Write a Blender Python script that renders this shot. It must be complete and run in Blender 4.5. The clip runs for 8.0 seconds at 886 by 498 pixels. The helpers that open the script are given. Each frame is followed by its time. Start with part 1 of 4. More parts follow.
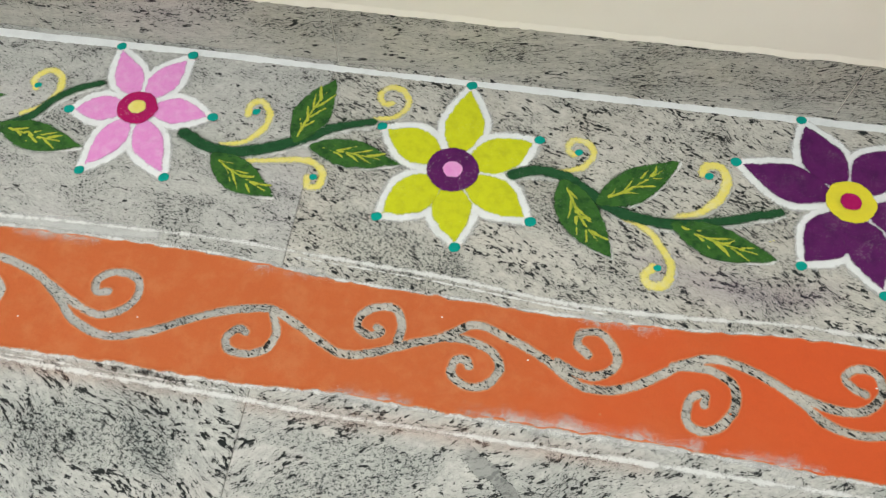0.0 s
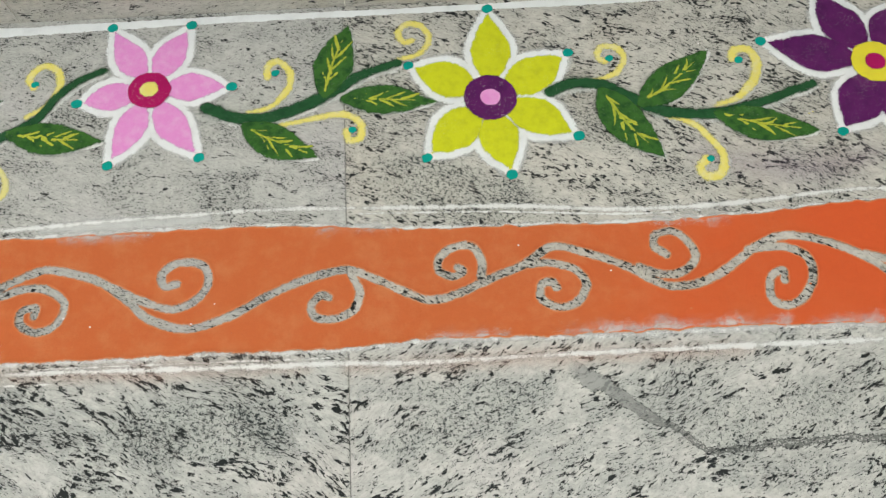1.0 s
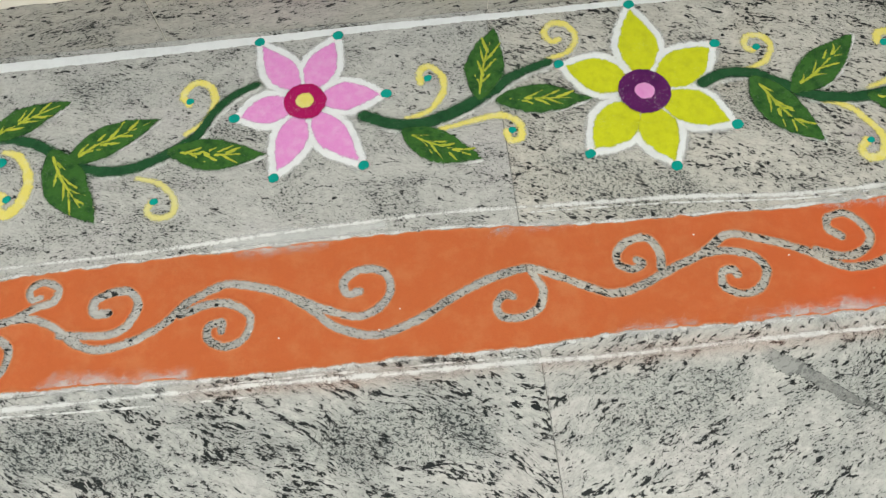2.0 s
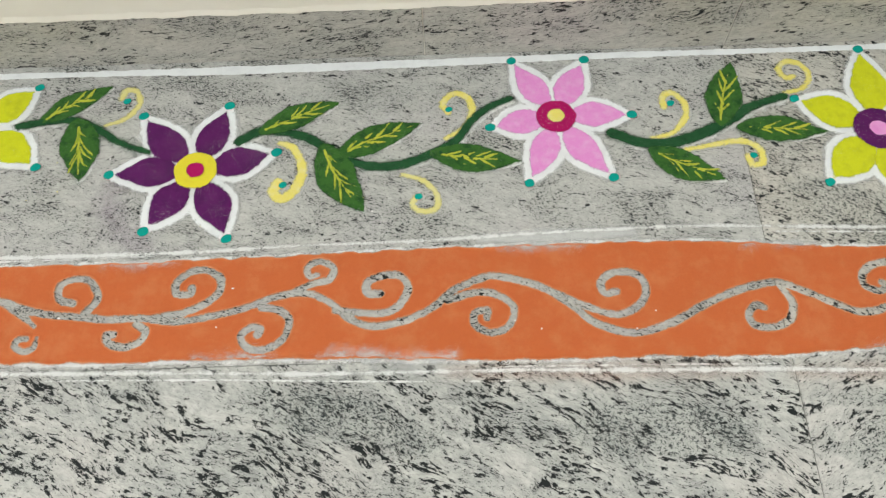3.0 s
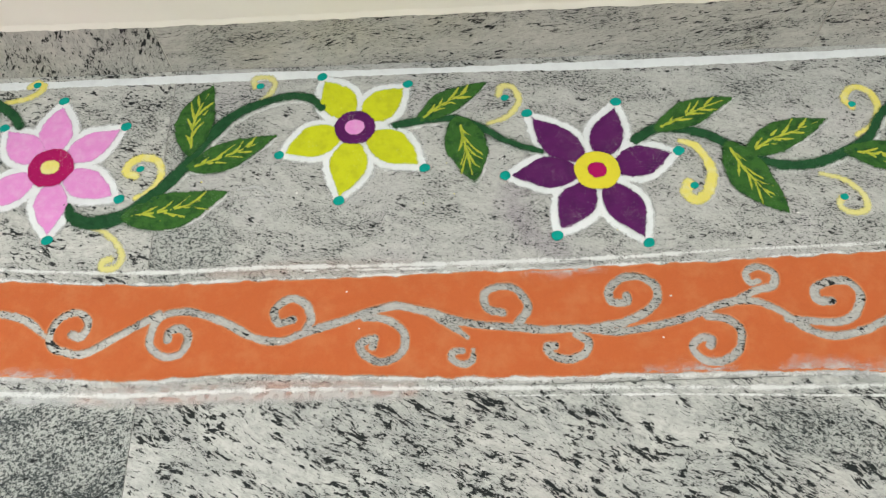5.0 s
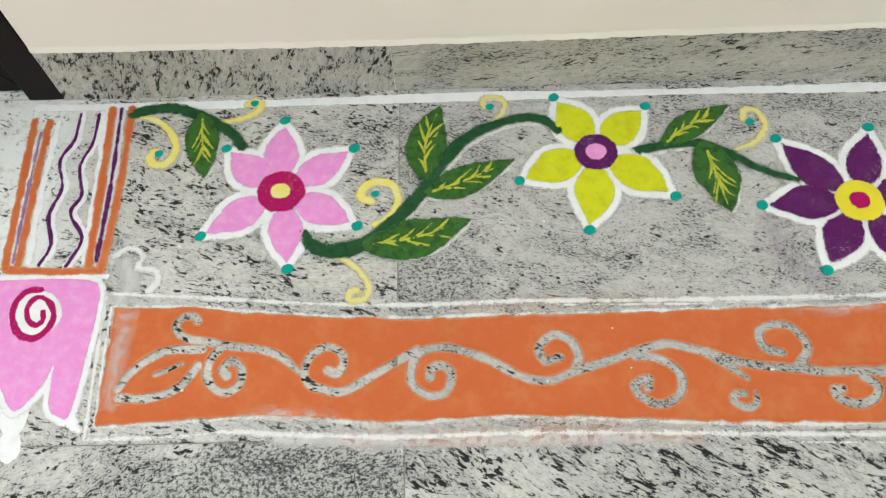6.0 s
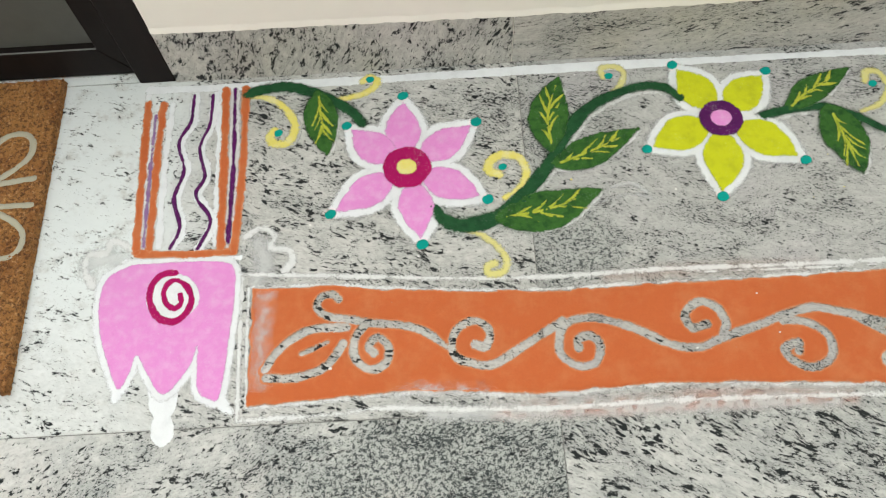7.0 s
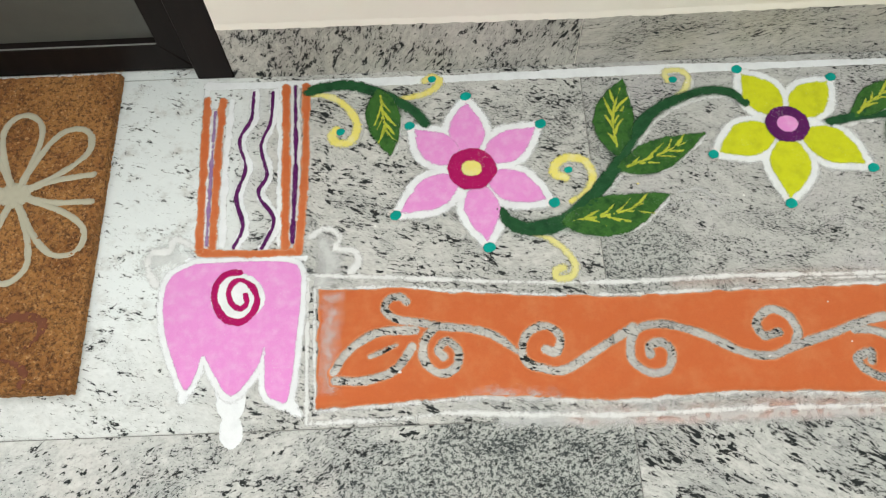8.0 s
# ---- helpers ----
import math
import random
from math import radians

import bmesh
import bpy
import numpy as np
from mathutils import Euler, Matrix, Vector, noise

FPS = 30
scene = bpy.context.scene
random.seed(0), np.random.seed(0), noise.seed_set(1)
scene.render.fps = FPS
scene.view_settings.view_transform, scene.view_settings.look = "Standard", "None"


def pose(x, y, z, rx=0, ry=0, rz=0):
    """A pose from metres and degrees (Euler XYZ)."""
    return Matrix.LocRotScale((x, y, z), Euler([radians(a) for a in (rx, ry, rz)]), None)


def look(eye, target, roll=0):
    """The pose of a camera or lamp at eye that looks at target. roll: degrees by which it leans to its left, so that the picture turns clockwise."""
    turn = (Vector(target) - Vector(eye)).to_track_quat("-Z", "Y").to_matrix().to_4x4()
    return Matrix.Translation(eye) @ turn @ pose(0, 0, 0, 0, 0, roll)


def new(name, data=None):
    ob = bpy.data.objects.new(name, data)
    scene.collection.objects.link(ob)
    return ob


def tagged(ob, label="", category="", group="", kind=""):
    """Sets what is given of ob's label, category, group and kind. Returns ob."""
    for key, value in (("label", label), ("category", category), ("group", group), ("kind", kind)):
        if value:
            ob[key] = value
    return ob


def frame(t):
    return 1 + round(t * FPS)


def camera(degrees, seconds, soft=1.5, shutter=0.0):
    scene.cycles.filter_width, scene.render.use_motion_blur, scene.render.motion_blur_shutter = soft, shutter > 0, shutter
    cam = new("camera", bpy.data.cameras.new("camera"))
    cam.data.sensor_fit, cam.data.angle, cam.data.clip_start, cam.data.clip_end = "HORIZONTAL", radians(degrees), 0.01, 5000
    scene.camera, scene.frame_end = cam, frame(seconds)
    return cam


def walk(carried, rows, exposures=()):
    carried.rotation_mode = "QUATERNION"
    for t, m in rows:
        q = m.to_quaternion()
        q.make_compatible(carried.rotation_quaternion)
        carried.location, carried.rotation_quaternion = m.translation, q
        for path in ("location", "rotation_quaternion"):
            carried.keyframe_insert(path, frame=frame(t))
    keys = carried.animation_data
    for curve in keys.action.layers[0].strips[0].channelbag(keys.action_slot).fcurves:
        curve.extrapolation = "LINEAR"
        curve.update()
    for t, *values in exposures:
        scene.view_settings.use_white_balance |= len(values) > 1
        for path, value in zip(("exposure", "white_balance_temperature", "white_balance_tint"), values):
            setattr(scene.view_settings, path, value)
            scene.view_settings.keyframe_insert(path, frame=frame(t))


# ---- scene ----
cam = camera(56.7, 8.0, 1.2)
PATH = [
    (0, (1.895, -0.798, 0.994), (1.748, 0.1, -0.787), -0.9),
    (0.5, (1.797, -0.813, 0.994), (1.759, -0.041, -0.851), -3.5),
    (1, (1.707, -0.794, 0.998), (1.746, -0.052, -0.859), -0.4),
    (1.2, (1.668, -0.79, 1.001), (1.728, -0.047, -0.855), -1.9),
    (2.3, (1.355, -0.79, 0.998), (1.408, 0.003, -0.837), -2.7),
    (2.5, (1.274, -0.81, 1.014), (1.324, 0.056, -0.788), -3.4),
    (3, (1.156, -0.877, 1.031), (1.143, 0.033, -0.749), -2.5),
    (3.5, (1.013, -0.899, 1.019), (0.905, 0.039, -0.744), -2.3),
    (4, (0.876, -0.891, 0.997), (0.792, 0.01, -0.786), -2.7),
    (4.2, (0.839, -0.884, 0.989), (0.741, 0.012, -0.796), -2.5),
    (5.3, (0.482, -0.788, 0.988), (0.469, 0.122, -0.793), -3.9),
    (5.5, (0.425, -0.764, 0.985), (0.4, 0.147, -0.795), -2.8),
    (6, (0.247, -0.749, 0.976), (0.203, 0.143, -0.813), -4.0),
    (6.5, (0.147, -0.751, 0.973), (0.154, 0.103, -0.836), -4.9),
    (7, (0.06, -0.753, 0.972), (0.03, 0.101, -0.837), -5.0),
    (7.5, (-0.019, -0.735, 0.975), (-0.038, 0.107, -0.839), -4.2),
    (8, (-0.037, -0.734, 0.972), (-0.049, 0.104, -0.844), -3.1),
]
walk(cam, [(t, look(eye, target, roll)) for t, eye, target, roll in PATH])

# ---- world and lights ----
scene.view_settings.exposure = 0.0
world = bpy.data.worlds.new("world")
scene.world = world
world.use_nodes = True
sky = world.node_tree.nodes.new("ShaderNodeTexSky")
sky.sky_type, sky.sun_disc, sky.sun_elevation, sky.sun_rotation = "NISHITA", False, radians(50), radians(150)
world.node_tree.links.new(sky.outputs[0], world.node_tree.nodes["Background"].inputs[0])
world.node_tree.nodes["Background"].inputs[1].default_value = 0.1


def area_lamp(name, m, wide, deep, watts, colour):
    data = bpy.data.lights.new(name, "AREA")
    data.shape, data.size, data.size_y, data.energy, data.color = "RECTANGLE", wide, deep, watts, colour
    ob = new(name, data)
    ob.matrix_world = m
    return ob


CEILING = 2.7
area_lamp("tube_light_glow", pose(-0.3, -1.15, CEILING - 0.09), 1.2, 0.5, 26.0, (0.965, 0.99, 0.96))
area_lamp("tube_light_glow", pose(2.2, -1.15, CEILING - 0.09), 1.2, 0.5, 30, (0.965, 0.99, 0.96))
# added fill behind the door's unseen upper half, brightens the floor near it
area_lamp("door_fill_lamp", pose(-0.86, 0.10, 1.3, 90, 0, 180), 0.7, 1.2, 14, (1.0, 1.0, 0.98))


# ---- materials ----
def material(name):
    m = bpy.data.materials.new(name)
    m.use_nodes = True
    return m, m.node_tree.nodes, m.node_tree.links, m.node_tree.nodes["Principled BSDF"]


def mapped(nodes, links, scale, turn=(0, 0, 0)):
    """World position, turned and then scaled."""
    geo = nodes.new("ShaderNodeNewGeometry")
    a = nodes.new("ShaderNodeMapping")
    a.inputs["Rotation"].default_value = [radians(v) for v in turn]
    links.new(geo.outputs["Position"], a.inputs[0])
    b = nodes.new("ShaderNodeMapping")
    b.inputs["Scale"].default_value = scale
    links.new(a.outputs[0], b.inputs[0])
    return b.outputs[0]


def noise_node(nodes, links, vector, scale, detail=4, rough=0.6, distortion=0.0):
    n = nodes.new("ShaderNodeTexNoise")
    n.inputs["Scale"].default_value, n.inputs["Detail"].default_value = scale, detail
    n.inputs["Roughness"].default_value, n.inputs["Distortion"].default_value = rough, distortion
    links.new(vector, n.inputs["Vector"])
    return n.outputs[0]


def ramp(nodes, links, value, low, high):
    r = nodes.new("ShaderNodeMapRange")
    r.inputs["From Min"].default_value, r.inputs["From Max"].default_value = low, high
    r.interpolation_type = "SMOOTHSTEP"
    links.new(value, r.inputs[0])
    return r.outputs[0]


def maths(nodes, links, kind, a, b):
    n = nodes.new("ShaderNodeMath")
    n.operation = kind
    for k, v in enumerate((a, b)):
        if isinstance(v, (int, float)):
            n.inputs[k].default_value = v
        else:
            links.new(v, n.inputs[k])
    return n.outputs[0]


def mixed(nodes, links, factor, a, b):
    n = nodes.new("ShaderNodeMix")
    n.data_type = "RGBA"
    if isinstance(factor, (int, float)):
        n.inputs[0].default_value = factor
    else:
        links.new(factor, n.inputs[0])
    for k, v in ((6, a), (7, b)):
        if isinstance(v, tuple):
            n.inputs[k].default_value = (*v, 1)
        else:
            links.new(v, n.inputs[k])
    return n.outputs[2]


def bump(nodes, links, bsdf, height, strength, distance):
    b = nodes.new("ShaderNodeBump")
    b.inputs["Strength"].default_value, b.inputs["Distance"].default_value = strength, distance
    links.new(height, b.inputs["Height"])
    links.new(b.outputs[0], bsdf.inputs["Normal"])


def granite(name, turn, light, grey, fleck, amount=0.5, cluster=0.5, along=60, across=140, gloss=0.34, vein=0.0, residue=None, pepper=0.5, fields=(), tint=None, sway=0.5):
    """Polished granite: pale crystalline ground, soft grey clouds, dense peppered fields, and jagged black flecks in swaying trains."""
    m, n, l, bsdf = material(name)
    plain = mapped(n, l, (1, 1, 1))
    # the grain sways, so that no train of flecks runs dead straight
    drift = n.new("ShaderNodeTexNoise")
    drift.inputs["Scale"].default_value, drift.inputs["Detail"].default_value = 7.0, 3
    l.new(plain, drift.inputs["Vector"])
    swing = n.new("ShaderNodeVectorMath")
    swing.operation = "MULTIPLY_ADD"
    l.new(drift.outputs["Color"], swing.inputs[0])
    swing.inputs[1].default_value = (0.10 * sway, 0.10 * sway, 0.10 * sway)
    l.new(plain, swing.inputs[2])

    def lay(scale):
        a = n.new("ShaderNodeMapping")
        a.inputs["Rotation"].default_value = [radians(v) for v in turn]
        l.new(swing.outputs[0], a.inputs[0])
        b = n.new("ShaderNodeMapping")
        b.inputs["Scale"].default_value = scale
        l.new(a.outputs[0], b.inputs[0])
        return b.outputs[0]

    streak, small = lay((along, across, across)), lay((along * 2.1, across * 2.0, across * 2.0))
    wide, mid = lay((along * 0.10, across * 0.085, across * 0.085)), lay((along * 0.30, across * 0.26, across * 0.26))
    clouds = ramp(n, l, noise_node(n, l, wide, 1.0, 7, 0.66, 0.5), 0.36, 0.64)
    base = mixed(n, l, clouds, light, grey)
    if tint:
        base = mixed(n, l, maths(n, l, "MULTIPLY", ramp(n, l, noise_node(n, l, plain, 5.5, 4, 0.6), 0.50, 0.68), 0.55), base, tint)
    mottle = ramp(n, l, noise_node(n, l, small, 0.55, 7, 0.78), 0.42, 0.66)
    base = mixed(n, l, maths(n, l, "MULTIPLY", mottle, 0.5), base, tuple(v * 0.55 for v in grey))
    quartz = ramp(n, l, noise_node(n, l, plain, 75, 4, 0.7), 0.52, 0.66)
    base = mixed(n, l, maths(n, l, "MULTIPLY", quartz, 0.4), base, tuple(min(0.8, v * 1.22) for v in light))
    dense = None
    for x, y, rx, ry, spin, much in fields:
        place = n.new("ShaderNodeMapping")
        place.vector_type = "TEXTURE"
        place.inputs["Location"].default_value, place.inputs["Scale"].default_value = (x, y, 0), (rx, ry, 1)
        place.inputs["Rotation"].default_value = (0, 0, radians(spin))
        l.new(swing.outputs[0], place.inputs[0])
        far = n.new("ShaderNodeVectorMath")
        far.operation = "LENGTH"
        l.new(place.outputs[0], far.inputs[0])
        rim = maths(n, l, "ADD", far.outputs["Value"], maths(n, l, "MULTIPLY", maths(n, l, "SUBTRACT", noise_node(n, l, mid, 1.0, 5, 0.7), 0.5), 1.3))
        mask = maths(n, l, "MULTIPLY", maths(n, l, "SUBTRACT", 1.0, ramp(n, l, rim, 0.70, 1.15)), much)
        dense = mask if dense is None else maths(n, l, "MAXIMUM", dense, mask)
    if dense is not None:
        base = mixed(n, l, maths(n, l, "MULTIPLY", dense, 0.45), base, tuple(v * w for v, w in zip(grey, (0.62, 0.68, 0.66))))
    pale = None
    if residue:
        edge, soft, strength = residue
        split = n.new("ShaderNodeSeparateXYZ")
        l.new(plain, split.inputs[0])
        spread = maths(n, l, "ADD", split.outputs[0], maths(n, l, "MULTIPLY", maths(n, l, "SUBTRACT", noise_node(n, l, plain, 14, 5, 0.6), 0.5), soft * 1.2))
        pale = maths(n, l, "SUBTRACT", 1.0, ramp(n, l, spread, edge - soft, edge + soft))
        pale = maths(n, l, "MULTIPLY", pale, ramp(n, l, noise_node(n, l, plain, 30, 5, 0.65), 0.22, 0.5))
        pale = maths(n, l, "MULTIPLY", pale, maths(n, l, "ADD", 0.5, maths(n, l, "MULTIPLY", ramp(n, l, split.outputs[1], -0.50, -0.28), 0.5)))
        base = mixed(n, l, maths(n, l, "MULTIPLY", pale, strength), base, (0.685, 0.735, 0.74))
    # fine pepper
    specks = noise_node(n, l, small, 1.0, 5, 0.72, 0.4)
    specks = maths(n, l, "ADD", specks, maths(n, l, "MULTIPLY", maths(n, l, "SUBTRACT", clouds, 0.5), 0.12))
    if dense is not None:
        specks = maths(n, l, "ADD", specks, maths(n, l, "MULTIPLY", dense, 0.05))
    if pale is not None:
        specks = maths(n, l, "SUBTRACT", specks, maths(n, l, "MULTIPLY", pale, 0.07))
    base = mixed(n, l, ramp(n, l, specks, 0.69 - pepper * 0.16, 0.715 - pepper * 0.16), base, tuple(v * 2.2 for v in fleck))
    if dense is not None:
        grit = maths(n, l, "ADD", noise_node(n, l, plain, 210, 4, 0.78), maths(n, l, "MULTIPLY", dense, 0.10))
        base = mixed(n, l, maths(n, l, "MULTIPLY", ramp(n, l, grit, 0.585, 0.63), maths(n, l, "MINIMUM", maths(n, l, "MULTIPLY", dense, 1.6), 0.9)), base, tuple(v * 2.6 for v in fleck))
    # jagged black flecks, gathered in trains
    group = ramp(n, l, noise_node(n, l, mid, 1.0, 3, 0.6, 0.6), cluster - 0.17, cluster + 0.17)
    dark = noise_node(n, l, streak, 1.0, 5, 0.66, 0.35)
    dark = maths(n, l, "ADD", dark, maths(n, l, "MULTIPLY", maths(n, l, "SUBTRACT", group, 0.5), 0.19))
    crumb = noise_node(n, l, plain, 270, 5, 0.8)
    dark = maths(n, l, "ADD", dark, maths(n, l, "MULTIPLY", maths(n, l, "SUBTRACT", crumb, 0.5), 0.31))
    if dense is not None:
        dark = maths(n, l, "SUBTRACT", dark, maths(n, l, "MULTIPLY", dense, 0.05))
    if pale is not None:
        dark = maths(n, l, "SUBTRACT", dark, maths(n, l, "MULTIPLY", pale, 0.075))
    edge = 0.70 - amount * 0.16
    base = mixed(n, l, maths(n, l, "MULTIPLY", ramp(n, l, dark, edge - 0.07, edge), 0.30), base, tuple(v * 0.45 for v in grey))
    base = mixed(n, l, ramp(n, l, dark, edge, edge + 0.04), base, fleck)
    if vein:
        split = n.new("ShaderNodeSeparateXYZ")
        l.new(plain, split.inputs[0])
        x, y = split.outputs[0], split.outputs[1]
        steep = maths(n, l, "MULTIPLY", maths(n, l, "SUBTRACT", x, 1.877), -0.73)
        flat = maths(n, l, "ADD", maths(n, l, "MULTIPLY", maths(n, l, "SUBTRACT", x, 2.04), 0.02), -0.110)
        course = maths(n, l, "ADD", maths(n, l, "MAXIMUM", steep, flat), -0.562)
        wander = maths(n, l, "MULTIPLY", maths(n, l, "SUBTRACT", noise_node(n, l, plain, 16, 5, 0.6), 0.5), 0.030)
        off = maths(n, l, "ABSOLUTE", maths(n, l, "ADD", maths(n, l, "SUBTRACT", y, course), wander), 0)
        # a broad grey filling on the steep run that narrows to a black seam on the flat one
        along_x = ramp(n, l, x, 1.90, 2.03)
        fat = maths(n, l, "MULTIPLY", maths(n, l, "SUBTRACT", 0.0125, maths(n, l, "MULTIPLY", along_x, 0.0085)), ramp(n, l, noise_node(n, l, plain, 34, 4, 0.6), 0.15, 0.55))
        start = ramp(n, l, x, 1.865, 1.895)
        inside = maths(n, l, "MULTIPLY", maths(n, l, "LESS_THAN", off, fat), maths(n, l, "SUBTRACT", 1.0, maths(n, l, "MULTIPLY", along_x, ramp(n, l, crumb, 0.50, 0.56))))
        line = maths(n, l, "MULTIPLY", maths(n, l, "MULTIPLY", inside, start), vein)
        base = mixed(n, l, line, base, mixed(n, l, along_x, (0.24, 0.25, 0.245), (0.05, 0.055, 0.055)))
        lip = maths(n, l, "LESS_THAN", maths(n, l, "ABSOLUTE", maths(n, l, "SUBTRACT", off, fat), 0), 0.0013)
        lip = maths(n, l, "MULTIPLY", maths(n, l, "MULTIPLY", lip, start), ramp(n, l, crumb, 0.50, 0.58))
        base = mixed(n, l, lip, base, fleck)
    l.new(base, bsdf.inputs["Base Color"])
    bsdf.inputs["Specular IOR Level"].default_value = 0.2
    dusty = noise_node(n, l, plain, 9, 5, 0.65)
    l.new(maths(n, l, "ADD", gloss - 0.1, maths(n, l, "MULTIPLY", dusty, 0.22)), bsdf.inputs["Roughness"])
    bump(n, l, bsdf, noise_node(n, l, plain, 260, 3, 0.6), 0.06, 0.001)
    return m


BLACK = (0.009, 0.012, 0.013)
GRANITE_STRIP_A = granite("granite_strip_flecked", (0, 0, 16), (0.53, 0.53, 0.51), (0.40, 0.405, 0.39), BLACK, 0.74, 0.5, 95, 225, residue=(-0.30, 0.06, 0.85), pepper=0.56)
GRANITE_STRIP_B = granite("granite_strip_fine", (0, 0, 14), (0.46, 0.465, 0.45), (0.37, 0.375, 0.363), BLACK, 0.54, 0.54, 110, 250, pepper=0.66, tint=(0.43, 0.415, 0.43),
                          fields=((0.24, -0.285, 0.07, 0.06, 30, 0.6), (0.20, -0.10, 0.05, 0.07, 60, 0.3), (1.10, -0.06, 0.16, 0.03, -4, 0.3)))
GRANITE_STRIP_C = granite("granite_strip_dark", (0, 0, 24), (0.52, 0.51, 0.475), (0.40, 0.395, 0.37), BLACK, 0.72, 0.5, 95, 220, pepper=0.66, tint=(0.42, 0.39, 0.345),
                          fields=((1.78, -0.29, 0.13, 0.05, -15, 0.55), (1.92, -0.16, 0.10, 0.06, -20, 0.4)))
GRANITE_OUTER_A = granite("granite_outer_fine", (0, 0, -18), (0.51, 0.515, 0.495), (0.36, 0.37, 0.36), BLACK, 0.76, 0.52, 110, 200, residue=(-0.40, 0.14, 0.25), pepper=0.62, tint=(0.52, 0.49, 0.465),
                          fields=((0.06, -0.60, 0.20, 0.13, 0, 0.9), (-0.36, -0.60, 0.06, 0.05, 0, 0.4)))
GRANITE_OUTER_B = granite("granite_outer_streaked", (0, 0, 28), (0.50, 0.505, 0.487), (0.345, 0.355, 0.347), BLACK, 0.80, 0.49, 74, 205, pepper=0.56, tint=(0.51, 0.49, 0.475),
                          fields=((1.44, -0.588, 0.12, 0.040, -6, 0.62), (1.03, -0.560, 0.15, 0.032, -12, 0.55), (1.28, -0.70, 0.13, 0.05, -10, 0.32), (1.10, -0.655, 0.08, 0.03, -10, 0.32)))
GRANITE_OUTER_C = granite("granite_outer_veined", (0, 0, -24), (0.52, 0.52, 0.50), (0.38, 0.39, 0.378), BLACK, 0.72, 0.51, 85, 205, vein=0.75, pepper=0.54, tint=(0.53, 0.51, 0.50),
                          fields=((1.76, -0.600, 0.09, 0.03, 14, 0.55), (2.15, -0.61, 0.12, 0.04, 10, 0.45), (1.78, -0.56, 0.12, 0.018, 0, 0.5)))
GRANITE_SKIRT_A = granite("granite_skirting_upright", (0, 72, 0), (0.52, 0.515, 0.48), (0.36, 0.358, 0.34), BLACK, 0.74, 0.5, 60, 170, 0.42, pepper=0.66)
GRANITE_SKIRT_B = granite("granite_skirting_long", (0, 10, 0), (0.51, 0.50, 0.468), (0.40, 0.396, 0.376), BLACK, 0.62, 0.54, 65, 220, 0.42, pepper=0.62, tint=(0.43, 0.415, 0.36))


def powder(name, colour, second=None, patch=0.5, grain=0.22, batch=None, haze=1.0, thin=None, size=38, stray=0.0):
    """Dry coloured powder: grainy, matt, patchy where the stone shows through a little."""
    m, n, l, bsdf = material(name)
    plain = mapped(n, l, (1, 1, 1))
    second = second or tuple(v * 0.72 for v in colour)
    base = mixed(n, l, maths(n, l, "MULTIPLY", ramp(n, l, noise_node(n, l, plain, size, 7, 0.66), 0.42, 0.72), patch), colour, second)
    if batch:
        other, start, full = batch
        split = n.new("ShaderNodeSeparateXYZ")
        l.new(plain, split.inputs[0])
        drift = maths(n, l, "ADD", split.outputs[0], maths(n, l, "MULTIPLY", maths(n, l, "SUBTRACT", noise_node(n, l, plain, 7, 5, 0.6), 0.5), 0.5))
        base = mixed(n, l, ramp(n, l, drift, start, full), base, other)
    fine = ramp(n, l, noise_node(n, l, plain, 900, 2, 0.7), 0.35, 0.75)
    base = mixed(n, l, maths(n, l, "MULTIPLY", fine, grain), base, tuple(v * 0.55 for v in colour))
    density = n.new("ShaderNodeAttribute")
    density.attribute_name = "cover"
    if stray:
        lost = ramp(n, l, maths(n, l, "ADD", noise_node(n, l, plain, 520, 3, 0.7), maths(n, l, "MULTIPLY", noise_node(n, l, plain, 26, 3, 0.6), 0.35)), 0.80, 0.90)
        base = mixed(n, l, maths(n, l, "MULTIPLY", lost, stray), base, (0.72, 0.70, 0.70))
    if thin:
        base = mixed(n, l, ramp(n, l, maths(n, l, "SUBTRACT", 1.0, density.outputs["Fac"]), 0.0, 0.6), base, thin)
    l.new(base, bsdf.inputs["Base Color"])
    bsdf.inputs["Roughness"].default_value = 0.95
    bsdf.inputs["Specular IOR Level"].default_value = 0.15
    rough = maths(n, l, "ADD", noise_node(n, l, plain, 600, 3, 0.7), maths(n, l, "MULTIPLY", noise_node(n, l, plain, 110, 4, 0.65), 1.6))
    bump(n, l, bsdf, rough, 0.5, 0.0016)
    fuzz = maths(n, l, "MULTIPLY", maths(n, l, "SUBTRACT", noise_node(n, l, plain, 780, 3, 0.75), 0.5), 2.3)
    drift = maths(n, l, "MULTIPLY", maths(n, l, "SUBTRACT", noise_node(n, l, plain, 110, 4, 0.65), 0.5), 0.9)
    grains = maths(n, l, "ADD", maths(n, l, "ADD", fuzz, drift), 0.62)
    cover = maths(n, l, "SUBTRACT", maths(n, l, "MULTIPLY", density.outputs["Fac"], 1.3), grains)
    l.new(maths(n, l, "MULTIPLY", ramp(n, l, cover, -0.14 - 0.6 * (1 - haze), 0.16 + 1.2 * (1 - haze)), haze), bsdf.inputs["Alpha"])
    return m


